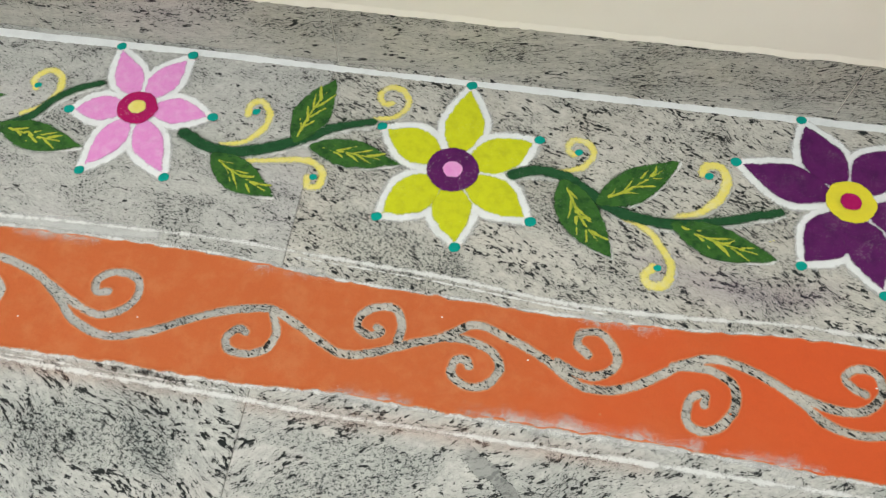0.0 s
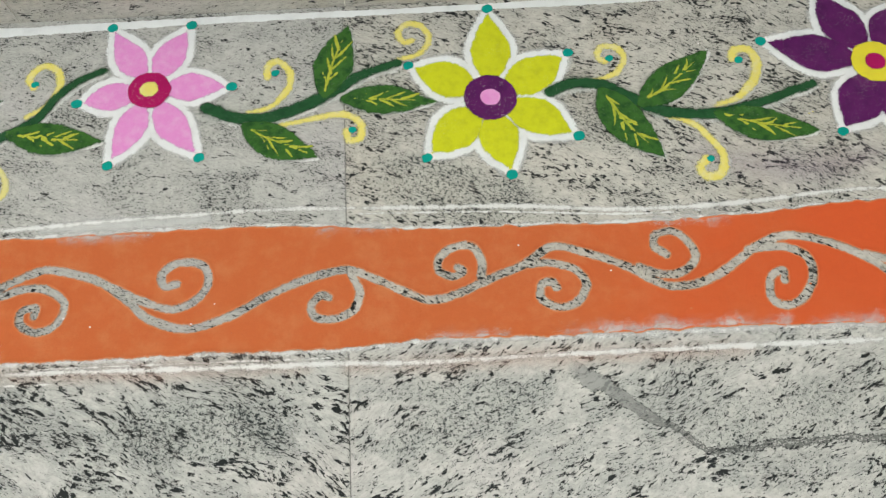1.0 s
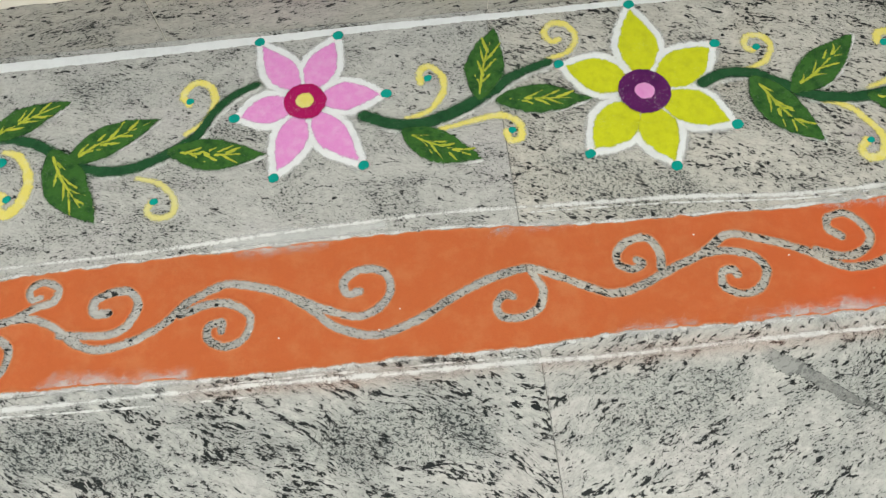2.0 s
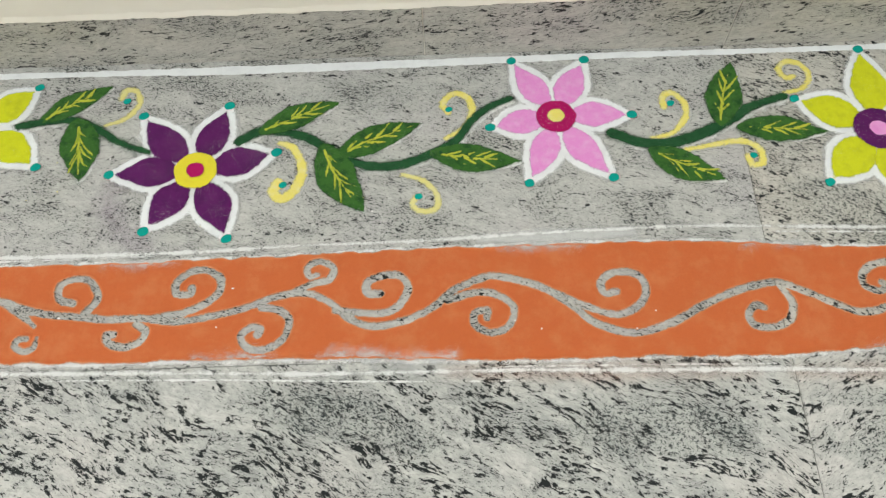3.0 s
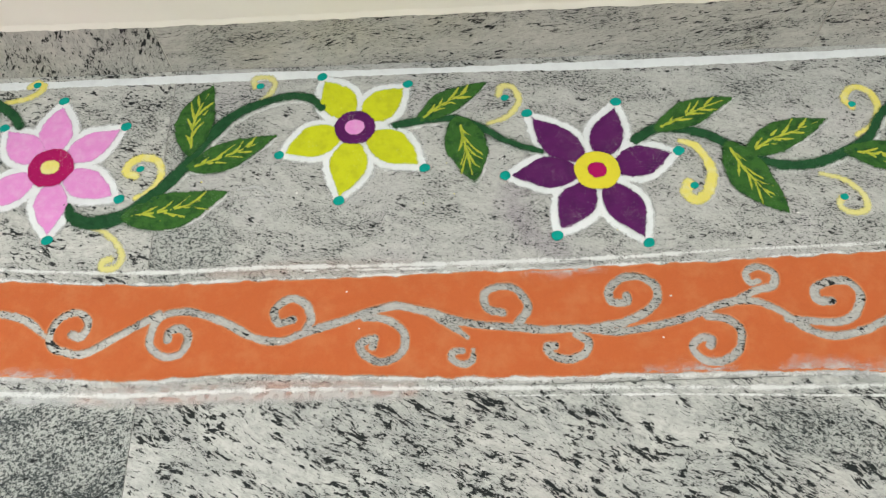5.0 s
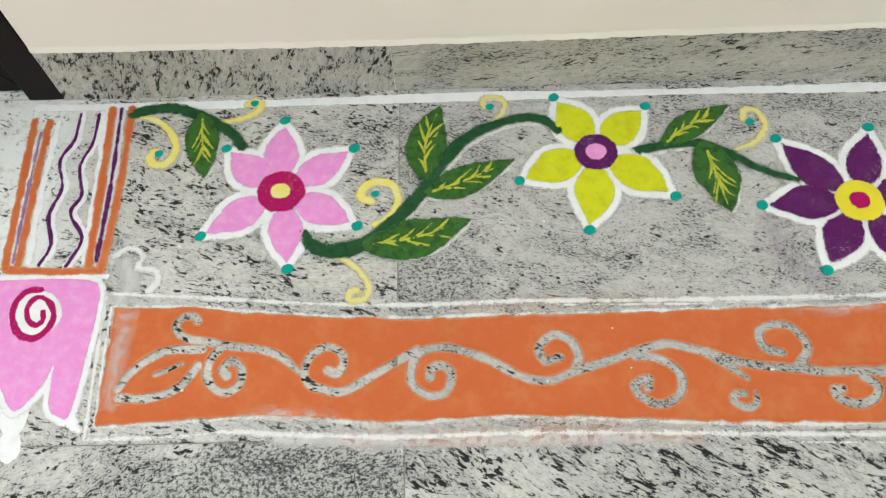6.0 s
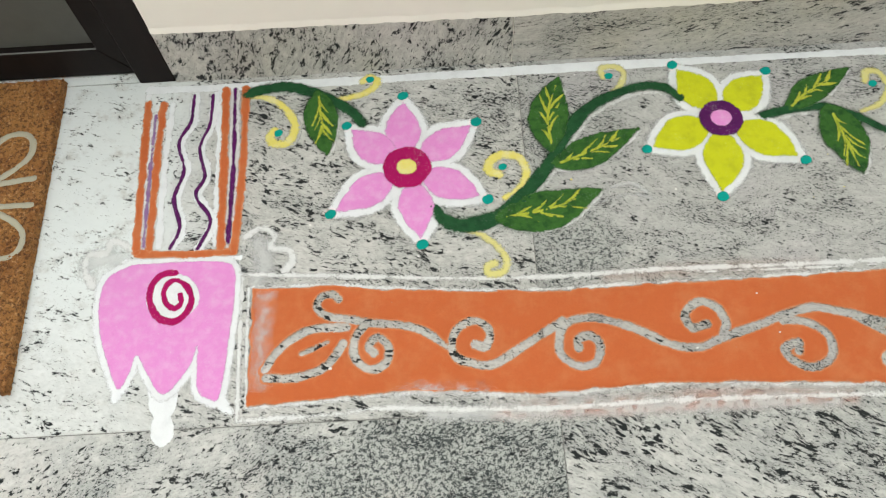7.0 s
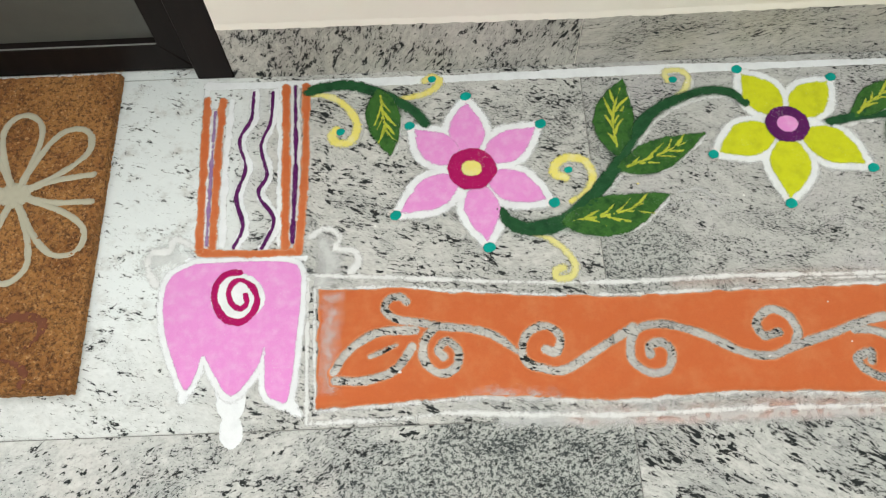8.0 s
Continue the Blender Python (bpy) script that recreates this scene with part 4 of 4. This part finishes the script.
def build_border():
    ob = thing("border_band", 1.2, -0.43, "orange powder border band with swirling scrolls scraped down to the stone", "border motif")
    top, low = edge_curve(TOP_EDGE), edge_curve(LOW_EDGE)
    field = Field(-0.215, -0.56, 2.9, -0.32, 0.0014)
    inside = np.minimum(np.minimum(top(field.X) - field.Y, field.Y - low(field.X)), field.X + 0.203)
    inside += 0.0022 * value_noise(field.X, field.Y, 60, 3) + 0.0008 * value_noise(field.X, field.Y, 320, 5)
    for points in SCROLLS:
        field.stroke(brush(points, 0.0054))
    field.ragged(0.0014, 7)
    field.f = np.minimum(inside, -field.f)
    layer("orange_band", field, ORANGE, ob, 0.0001, 0.0016, lump=0.0003, ridge=0.0013, soft=0.0026)

    def edge_line(name, points, r, dy, amount, mat, soft, words, base):
        path = brush([(x, y + dy, r * random.uniform(0.7, 1.3)) for x, y in points], r)
        layer(name, around([path], 0.0016).ragged(amount, 13), mat, ob, base, 0.0005, words, soft=soft)
    edge_line("white_edge", TOP_EDGE, 0.0020, 0.002, 0.003, WHITE_DUST, 0.0042, "irregular white powder edge", 0.0001)
    edge_line("white_edge", LOW_EDGE, 0.0028, -0.001, 0.004, WHITE_DUST, 0.0050, "irregular white powder edge", 0.0001)
    # chalky patches where white powder drifted over the lower and upper edge
    for x, y, r in ((0.03, -0.485, 0.008), (0.86, -0.500, 0.012), (1.02, -0.503, 0.013), (1.10, -0.507, 0.012), (1.74, -0.515, 0.011), (1.93, -0.517, 0.014), (2.01, -0.517, 0.013), (2.10, -0.517, 0.014), (2.24, -0.524, 0.013),
                    (0.72, -0.361, 0.011), (1.28, -0.353, 0.009), (1.62, -0.362, 0.009), (2.05, -0.374, 0.008)):
        inward = 1 if y < -0.43 else -1
        path = glide([(x + dx + random.uniform(-0.006, 0.006), y + inward * (random.uniform(-0.004, 0.003) - 0.003), r * much) for dx, much in ((-0.05, 0.1), (-0.028, 0.3), (-0.01, 0.5), (0.012, 0.35), (0.03, 0.45), (0.055, 0.1))])
        layer("powder_smear", around([path], 0.0018, 0.001).ragged(0.010, int(x * 100) + 17), WHITE_HAZE, ob, 0.0024, 0.0002, "drifted white powder", soft=0.014)
    path = glide([(-0.186, -0.350, 0.002), (-0.190, -0.40, 0.001), (-0.188, -0.46, 0.001)])
    layer("powder_smear", around([path], 0.0018, 0.004).ragged(0.010, 19), WHITE_HAZE, ob, 0.0024, 0.0002, "thin patchy white powder", soft=0.022)
    # crumbs of powder lying on the band
    rng = random.Random(4)
    for _ in range(18):
        x, s = rng.uniform(-0.15, 2.4), rng.uniform(0.0009, 0.002)
        y = float(low(x)) + rng.uniform(0.02, 0.13)
        bm = bmesh.new()
        bmesh.ops.create_icosphere(bm, subdivisions=1, radius=s)
        for v in bm.verts:
            v.co = Vector((v.co.x * rng.uniform(0.8, 1.8), v.co.y * rng.uniform(0.7, 1.2), v.co.z * 0.6 + 0.0018 + s * 0.4))
        part("crumb", bm, rng.choice((CRUMB_WHITE, CRUMB_ORANGE, CRUMB_WHITE)), ob, at=(x - 1.2, y + 0.43, 0))
    return ob


def white_line(name, points, r, words, amount=0.0018, soft=0.0012, mat=None, thin=()):
    cx, cy = points[0][:2]
    ob = thing(name, cx, cy, words, "line motif", "lines along the border")
    rows = [(p[0], p[1], (p[2] if len(p) > 2 else r) * random.uniform(0.75, 1.2)) for p in points]
    layer("stroke", around([brush(rows, r)], 0.0014).ragged(amount, int(cx * 50) + 31), mat or WHITE, ob, 0.0001, 0.0008, soft=soft)
    for run in thin:
        layer("thin_stroke", around([brush(run, 0.0013, 0.5, 0.5)], 0.0013).ragged(0.0018, 37), WHITE_DUST, ob, 0.0001, 0.0005, "thin white stroke", soft=0.0016)
    return ob


build_border()
white_line("wall_line", [(-0.372, -0.012), (-0.30, -0.014), (-0.184, -0.016), (0.02, -0.016), (0.224, -0.015), (0.40, -0.016), (0.60, -0.017), (0.847, -0.019), (1.157, -0.016), (1.40, -0.013),
                         (1.697, -0.013), (1.95, -0.012), (2.15, -0.011), (2.371, -0.010), (2.9, -0.010)], 0.0072, "thick white powder line along the foot of the skirting")
white_line("inner_line", [(-0.219, -0.315), (-0.130, -0.322), (-0.045, -0.329), (0.075, -0.338), (0.182, -0.342), (0.255, -0.341), (0.327, -0.340), (0.472, -0.343), (0.637, -0.344), (0.801, -0.343), (0.949, -0.338), (1.122, -0.336),
                          (1.279, -0.330), (1.357, -0.328), (1.516, -0.326), (1.676, -0.333), (1.819, -0.339), (1.983, -0.353), (2.130, -0.352), (2.275, -0.342), (2.389, -0.344), (2.9, -0.345)], 0.0029,
           "uneven white powder line above the orange band", 0.0026, 0.0040, WHITE_DUST,
           thin=[[(1.62, -0.338), (1.80, -0.346), (1.98, -0.360), (2.10, -0.359)], [(0.35, -0.346), (0.55, -0.349), (0.75, -0.347)]])
white_line("outer_line", [(-0.213, -0.508), (-0.107, -0.506), (-0.040, -0.502), (0.061, -0.508), (0.161, -0.512), (0.296, -0.510), (0.469, -0.513), (0.673, -0.519), (0.826, -0.523), (0.964, -0.528), (1.123, -0.530),
                          (1.268, -0.532), (1.420, -0.537), (1.575, -0.540), (1.684, -0.545), (1.850, -0.545), (1.999, -0.547), (2.134, -0.548), (2.299, -0.550), (2.9, -0.552)], 0.0030,
           "uneven white powder line below the orange band", 0.003, 0.0046, WHITE_DUST,
           thin=[[(0.62, -0.527), (0.85, -0.533), (1.05, -0.541), (1.25, -0.546)], [(1.20, -0.526), (1.40, -0.529), (1.58, -0.533)]])
white_line("end_line", [(-0.218, -0.316), (-0.217, -0.40), (-0.214, -0.508)], 0.0026, "white powder line closing the orange border", 0.002, 0.0026, WHITE_DUST)
white_line("end_line", [(-0.209, -0.335), (-0.207, -0.42), (-0.203, -0.492)], 0.0022, "white powder line closing the orange border", 0.002, 0.0026, WHITE_DUST)


# ---- ornament at the end of the border ----
def polygon_field(points, grow, cell, seed):
    """Depth inside a closed smooth outline."""
    ring = glide([(*p, 0) for p in points] + [(*points[0], 0)], 0.002)[:, :2]
    lo, hi = ring.min(axis=0) - 0.02 - grow, ring.max(axis=0) + 0.02 + grow
    field = Field(lo[0], lo[1], hi[0], hi[1], cell)
    X, Y = field.X, field.Y
    inside = np.zeros(X.shape, bool)
    away = np.full(X.shape, 9.0)
    for a, b in zip(ring, np.roll(ring, -1, axis=0)):
        away = np.minimum(away, np.hypot(X - a[0], Y - a[1]))
        if a[1] != b[1]:
            inside ^= ((a[1] > Y) != (b[1] > Y)) & (X < (b[0] - a[0]) * (Y - a[1]) / (b[1] - a[1]) + a[0])
    field.f = np.where(inside, away, -away) + grow
    return field.ragged(0.0012, seed)


TULIP = [(-0.367, -0.293), (-0.289, -0.293), (-0.235, -0.300), (-0.227, -0.340), (-0.230, -0.401), (-0.237, -0.475), (-0.251, -0.478), (-0.265, -0.464), (-0.269, -0.410), (-0.277, -0.435),
         (-0.296, -0.463), (-0.311, -0.469), (-0.329, -0.444), (-0.345, -0.418), (-0.353, -0.443), (-0.363, -0.461), (-0.379, -0.431), (-0.396, -0.386), (-0.402, -0.340), (-0.396, -0.311)]


def build_tulip():
    ob = thing("tulip_motif", -0.31, -0.38, "drooping pink powder tulip outlined in white with a magenta spiral", "flower motif")
    rim = polygon_field(TULIP, 0.008, 0.0014, 3)
    for path in ([(-0.363, -0.455, 0.008), (-0.366, -0.474, 0.005)], [(-0.240, -0.470, 0.010), (-0.232, -0.488, 0.007), (-0.222, -0.497, 0.003)]):
        rim.stroke(glide(path))
    layer("outline", rim, WHITE, ob, 0.0001, 0.0009, "thick white powder outline", soft=0.0046)
    layer("petals", polygon_field(TULIP, 0.0, 0.0014, 5), PINK, ob, 0.0007, 0.0012, "pink powder petals", lump=0.0004, soft=0.0026)
    drop = [glide([(-0.308, -0.460, 0.020), (-0.306, -0.480, 0.017), (-0.305, -0.498, 0.010), (-0.304, -0.510, 0.014), (-0.303, -0.519, 0.014), (-0.302, -0.528, 0.007)])]
    layer("pendant", around(drop, 0.0014).ragged(0.0016, 9), WHITE, ob, 0.0001, 0.0006, "white powder drop")
    disc = [glide([(-0.308, -0.343, 0.033), (-0.306, -0.344, 0.033)])]
    layer("spiral_disc", around(disc, 0.0013).ragged(0.0024, 12), WHITE, ob, 0.0017, 0.0008, "white powder disc")
    coil = [(-0.297, -0.340), (-0.295, -0.350), (-0.302, -0.358), (-0.313, -0.352), (-0.319, -0.337), (-0.315, -0.324), (-0.304, -0.319), (-0.290, -0.329), (-0.282, -0.347), (-0.287, -0.365), (-0.301, -0.376), (-0.318, -0.373), (-0.331, -0.360), (-0.337, -0.340), (-0.334, -0.321), (-0.323, -0.310), (-0.306, -0.309)]
    layer("spiral", around([brush(coil, 0.0042, 1.1, 0.8)], 0.001).ragged(0.0022, 14), MAGENTA, ob, 0.0022, 0.0010, "magenta powder spiral")


def build_stripes():
    ob = thing("striped_panel", -0.30, -0.15, "panel of orange and purple powder stripes with two wavy lines", "stripe motif")
    for pts in ([(-0.372, -0.036), (-0.368, -0.150), (-0.363, -0.274)], [(-0.350, -0.039), (-0.349, -0.151), (-0.346, -0.271)], [(-0.260, -0.020), (-0.254, -0.156), (-0.250, -0.275)],
                [(-0.231, -0.020), (-0.228, -0.157), (-0.232, -0.280)], [(-0.361, -0.277), (-0.290, -0.282), (-0.233, -0.282)]):
        layer("orange_stripe", around([brush(pts, 0.0055)], 0.0012).ragged(0.0026, 21), ORANGE, ob, 0.0006, 0.0010, soft=0.0026)
    for pts in ([(-0.359, -0.058), (-0.357, -0.151), (-0.354, -0.267)], [(-0.2465, -0.020), (-0.241, -0.156), (-0.241, -0.268)]):
        layer("white_stripe", around([brush(pts, 0.0075)], 0.0013).ragged(0.003, 23), WHITE_DUST, ob, 0.0001, 0.0005, soft=0.003)
        faint = pts[0][0] < -0.3
        layer("purple_stripe", around([brush(pts, 0.0025)], 0.001).ragged(0.0024, 25), LILAC if faint else PURPLE, ob, 0.0009, 0.0008, "faint lilac stripe" if faint else "", soft=0.0022)
    for pts in ([(-0.306, -0.026), (-0.307, -0.070), (-0.321, -0.107), (-0.310, -0.153), (-0.320, -0.196), (-0.308, -0.240), (-0.318, -0.272)],
                [(-0.279, -0.028), (-0.279, -0.076), (-0.291, -0.117), (-0.280, -0.163), (-0.290, -0.193), (-0.267, -0.233), (-0.281, -0.274)]):
        layer("white_wave", around([brush([(x + 0.003, y) for x, y in pts], 0.0066)], 0.0013).ragged(0.003, 27), WHITE, ob, 0.0001, 0.0006, soft=0.003)
        layer("purple_wave", around([brush(pts, 0.0026)], 0.001).ragged(0.0018, 29), PURPLE, ob, 0.0007, 0.0009)
    for pts in ([(-0.372, -0.018), (-0.373, -0.030), (-0.364, -0.10), (-0.360, -0.20), (-0.356, -0.27)], [(-0.268, -0.022), (-0.262, -0.150), (-0.258, -0.270)], [(-0.375, -0.288), (-0.29, -0.2905), (-0.224, -0.290)],
                [(-0.337, -0.04), (-0.338, -0.15), (-0.334, -0.268)]):
        layer("white_stripe", around([brush(pts, 0.0046)], 0.0013).ragged(0.003, 33), WHITE, ob, 0.0001, 0.0006, soft=0.002)


def build_clouds():
    for pts in ([(-0.217, -0.260), (-0.198, -0.249), (-0.179, -0.262), (-0.183, -0.278), (-0.160, -0.283), (-0.153, -0.300), (-0.164, -0.313)],
                [(-0.369, -0.270), (-0.396, -0.256), (-0.402, -0.273), (-0.426, -0.276), (-0.427, -0.300), (-0.415, -0.320)]):
        ob = thing("cloud_motif", *pts[0], "faint scalloped white powder line", "line motif", "scalloped lines")
        layer("stroke", around([brush(pts, 0.0050)], 0.0013).ragged(0.003, 41), WHITE_DUST, ob, 0.0004, 0.0004, soft=0.0050)
    for pts in ([(0.275, -0.216), (0.300, -0.212), (0.320, -0.226)], [(0.262, -0.236), (0.295, -0.228), (0.325, -0.236)]):
        ob = thing("stray_line", *pts[0], "faint stray white powder stroke beside a leaf", "line motif", "stray strokes")
        layer("stroke", around([brush(pts, 0.0032)], 0.0013).ragged(0.003, 43), WHITE_HAZE, ob, 0.0001, 0.0004, soft=0.003)


def build_stains():
    """Smudges of loose powder trodden or brushed onto the stone."""
    def stain(name, points, mat, soft, words, seed):
        ob = layer(name, around([glide(points)], 0.002, 0.006).ragged(soft * 0.25, seed), mat, None, 0.00012 + 0.000012 * seed, 0.00005, soft=soft)
        tagged(ob, words, "powder smudge", "powder smudges", "stuff")
    stain("powder_smudge", [(0.10, -0.512, 0.002), (0.25, -0.513, 0.004), (0.36, -0.511, 0.005), (0.52, -0.516, 0.002)], ORANGE_DUST, 0.007, "orange powder dust along the white line", 3)
    stain("powder_smudge", [(0.25, -0.346, 0.001), (0.36, -0.342, 0.003), (0.52, -0.345, 0.001)], PINK_DUST, 0.006, "salmon powder dust along the white line", 5)
    stain("powder_smudge", [(0.02, -0.511, 0.004), (0.20, -0.514, 0.007), (0.36, -0.515, 0.007), (0.50, -0.518, 0.003)], WHITE_HAZE, 0.009, "white powder dust along the line", 7)
    stain("powder_smudge", [(2.09, -0.275, 0.006), (2.17, -0.300, 0.014), (2.26, -0.305, 0.014), (2.33, -0.29, 0.005)], LILAC_DUST, 0.022, "faint lilac powder smudge on the stone", 9)
    stain("powder_smudge", [(0.68, -0.20, 0.006), (0.66, -0.27, 0.012), (0.72, -0.335, 0.006)], LILAC_DUST, 0.02, "faint lilac powder smudge on the stone", 11)
    stain("powder_smudge", [(-0.20, -0.325, 0.006), (-0.19, -0.30, 0.010), (-0.20, -0.27, 0.006)], WHITE_HAZE, 0.014, "white powder haze beside the border", 13)
    stain("powder_smudge", [(-0.43, -0.29, 0.006), (-0.41, -0.28, 0.012), (-0.385, -0.285, 0.006)], WHITE_HAZE, 0.016, "white powder haze beside the tulip", 15)
    stain("powder_smudge", [(1.20, -0.336, 0.002), (1.32, -0.334, 0.006), (1.42, -0.332, 0.002)], WHITE_HAZE, 0.007, "white powder dust along the line", 17)
    stain("powder_smudge", [(1.60, -0.545, 0.002), (1.85, -0.547, 0.005), (2.1, -0.551, 0.002)], PINK_DUST, 0.009, "salmon powder dust along the line", 19)
    stain("powder_smudge", [(1.15, -0.531, 0.002), (1.35, -0.536, 0.006), (1.55, -0.541, 0.002)], PINK_DUST, 0.009, "salmon powder dust along the line", 21)


def build_crumbs():
    """Single crumbs of powder that fell beside the strokes."""
    rng = random.Random(12)
    for _ in range(30):
        x, y, size = rng.uniform(-0.45, 2.45), rng.uniform(-0.33, -0.025), rng.uniform(0.0007, 0.0016)
        bm = bmesh.new()
        bmesh.ops.create_icosphere(bm, subdivisions=1, radius=size)
        for v in bm.verts:
            v.co = Vector((v.co.x * rng.uniform(0.8, 1.5), v.co.y * rng.uniform(0.7, 1.2), v.co.z * 0.6 + size * 0.55))
        colour, word = rng.choice(((CRUMB_WHITE, "white"), (CRUMB_WHITE, "white"), (CRUMB_YELLOW, "yellow")))
        ob = part("powder_crumb", bm, colour, None, "", (x, y, 0.0))
        tagged(ob, "tiny " + word + " crumb of powder on the stone", "crumb", "powder crumbs")


build_stains()
build_crumbs()
build_tulip()
build_stripes()
build_clouds()


# ---- door mat ----
def build_mat():
    x0, x1, y0, y1 = -1.25, -0.497, -0.461, 0.0105
    cx, cy = (x0 + x1) / 2, (y0 + y1) / 2
    ob = thing("door_mat", cx, cy, "brown coir door mat with a printed pale flower outline", "door mat")
    # tufted pile with slightly ragged edges
    nx, ny = 300, 190
    bm = bmesh.new()
    grid = []
    for j in range(ny + 1):
        row = []
        for i in range(nx + 1):
            u, v = i / nx, j / ny
            x, y = x0 + (x1 - x0) * u, y0 + (y1 - y0) * v
            rim = min(u * nx, (1 - u) * nx, v * ny, (1 - v) * ny)
            jitter = 0.0016 if rim < 1.5 else 0.0008
            worn = 0.45 + 0.55 * max(0.0, min(1.0, 0.5 + 1.6 * noise.noise((x * 7, y * 7, 4)) - (y + 0.30) * 4))
            z = (0.0 if rim < 0.5 else 0.0125) + worn * (0.0052 * noise.noise((x * 210, y * 240, 1)) + 0.0032 * noise.noise((x * 95, y * 110, 7))) + 0.0016 * noise.noise((x * 40, y * 40, 2))
            row.append(bm.verts.new((x - cx + jitter * noise.noise((x * 400, y * 400, 5)), y - cy + jitter * noise.noise((x * 400, y * 400, 9)), max(0.0005, z))))
        grid.append(row)
    for a, b in zip(grid, grid[1:]):
        for i in range(nx):
            bm.faces.new((a[i], a[i + 1], b[i + 1], b[i]))
    part("coir_top", bm, COIR, ob)
    part("backing", box((x0 - cx + 0.003, y0 - cy + 0.003, 0.0002), (x1 - cx - 0.003, y1 - cy - 0.003, 0.004)), BACKING, ob, "black rubber backing")
    # loose coir fibres standing out of the pile
    rng = np.random.default_rng(8)
    n = 14000
    px, py = rng.uniform(-0.82, x1 + 0.0015, n), rng.uniform(y0 - 0.0015, y1 + 0.001, n)
    turn, lean, long = rng.uniform(0, 2 * np.pi, n), rng.uniform(0.2, 1.0, n), rng.uniform(0.003, 0.008, n)
    dx, dy, dz = np.cos(turn) * lean * long, np.sin(turn) * lean * long, np.sqrt(1.05 - lean ** 2) * long * 0.6
    # a fringe of fibres along the two cut edges in view
    hem = 2600
    right = np.arange(n) < hem // 2
    front = (np.arange(n) >= hem // 2) & (np.arange(n) < hem)
    px, py = np.where(right, x1 - 0.001, px), np.where(front, y0 + 0.001, py)
    dx, dy = np.where(right, np.abs(dx) * 0.7, dx), np.where(front, -np.abs(dy) * 0.7, dy)
    wide = 0.00045
    a = np.stack([px - cx - np.sin(turn) * wide, py - cy + np.cos(turn) * wide, np.full(n, 0.0125)], 1)
    b = np.stack([px - cx + np.sin(turn) * wide, py - cy - np.cos(turn) * wide, np.full(n, 0.0125)], 1)
    c = np.stack([px - cx + dx, py - cy + dy, 0.0125 + dz], 1)
    mesh = bpy.data.meshes.new("coir_fuzz")
    mesh.from_pydata(np.concatenate([a, b, c]).tolist(), [], np.stack([np.arange(n), np.arange(n) + n, np.arange(n) + 2 * n], 1).tolist())
    mesh.materials.append(COIR)
    fibres = new("coir_fuzz", mesh)
    fibres.parent = ob
    tagged(fibres, kind="stuff")
    # printed flower: open loops round a small hub
    fx, fy = -0.615, -0.187
    hub = [glide([(fx - 0.002, fy, 0.017), (fx + 0.002, fy, 0.017)])]
    layer("print_hub", around(hub, 0.002, 0.001).ragged(0.003, 3), MAT_LINE, ob, 0.0138, 0.0016)
    for k in range(8):
        turn = radians(94 - 45 * k)
        c, s = math.cos(turn), math.sin(turn)
        side = [(0.014, 0.005), (0.050, 0.0185), (0.085, 0.0265), (0.108, 0.0255), (0.123, 0.0150)]
        if k == 2:
            runs = [[(0.014, 0.005), (0.050, 0.0165), (0.075, 0.019), (0.104, 0.021)], [(0.014, -0.005), (0.050, -0.0165), (0.075, -0.019), (0.104, -0.021)]]
        else:
            runs = [side + [(0.129, 0.0)] + [(a, -b) for a, b in side[::-1]]]
        paths = [brush([(fx + c * a - s * b, fy + s * a + c * b) for a, b in run], 0.0034) for run in runs]
        layer("print_petal", around(paths, 0.0016).ragged(0.0014, 5 + k), MAT_LINE, ob, 0.0140, 0.0016)
    # worn red curls towards the front edge
    for pts in ([(-0.640, -0.360), (-0.601, -0.364), (-0.580, -0.362), (-0.561, -0.363), (-0.547, -0.373), (-0.552, -0.390), (-0.563, -0.404)], [(-0.625, -0.414), (-0.590, -0.418), (-0.572, -0.422), (-0.559, -0.438), (-0.562, -0.451)]):
        layer("print_curl", around([brush(pts, 0.0042, 0.6, 0.6)], 0.0016).ragged(0.006, 71), MAT_STAIN, ob, 0.0132, 0.0014, "faded red print")


build_mat()
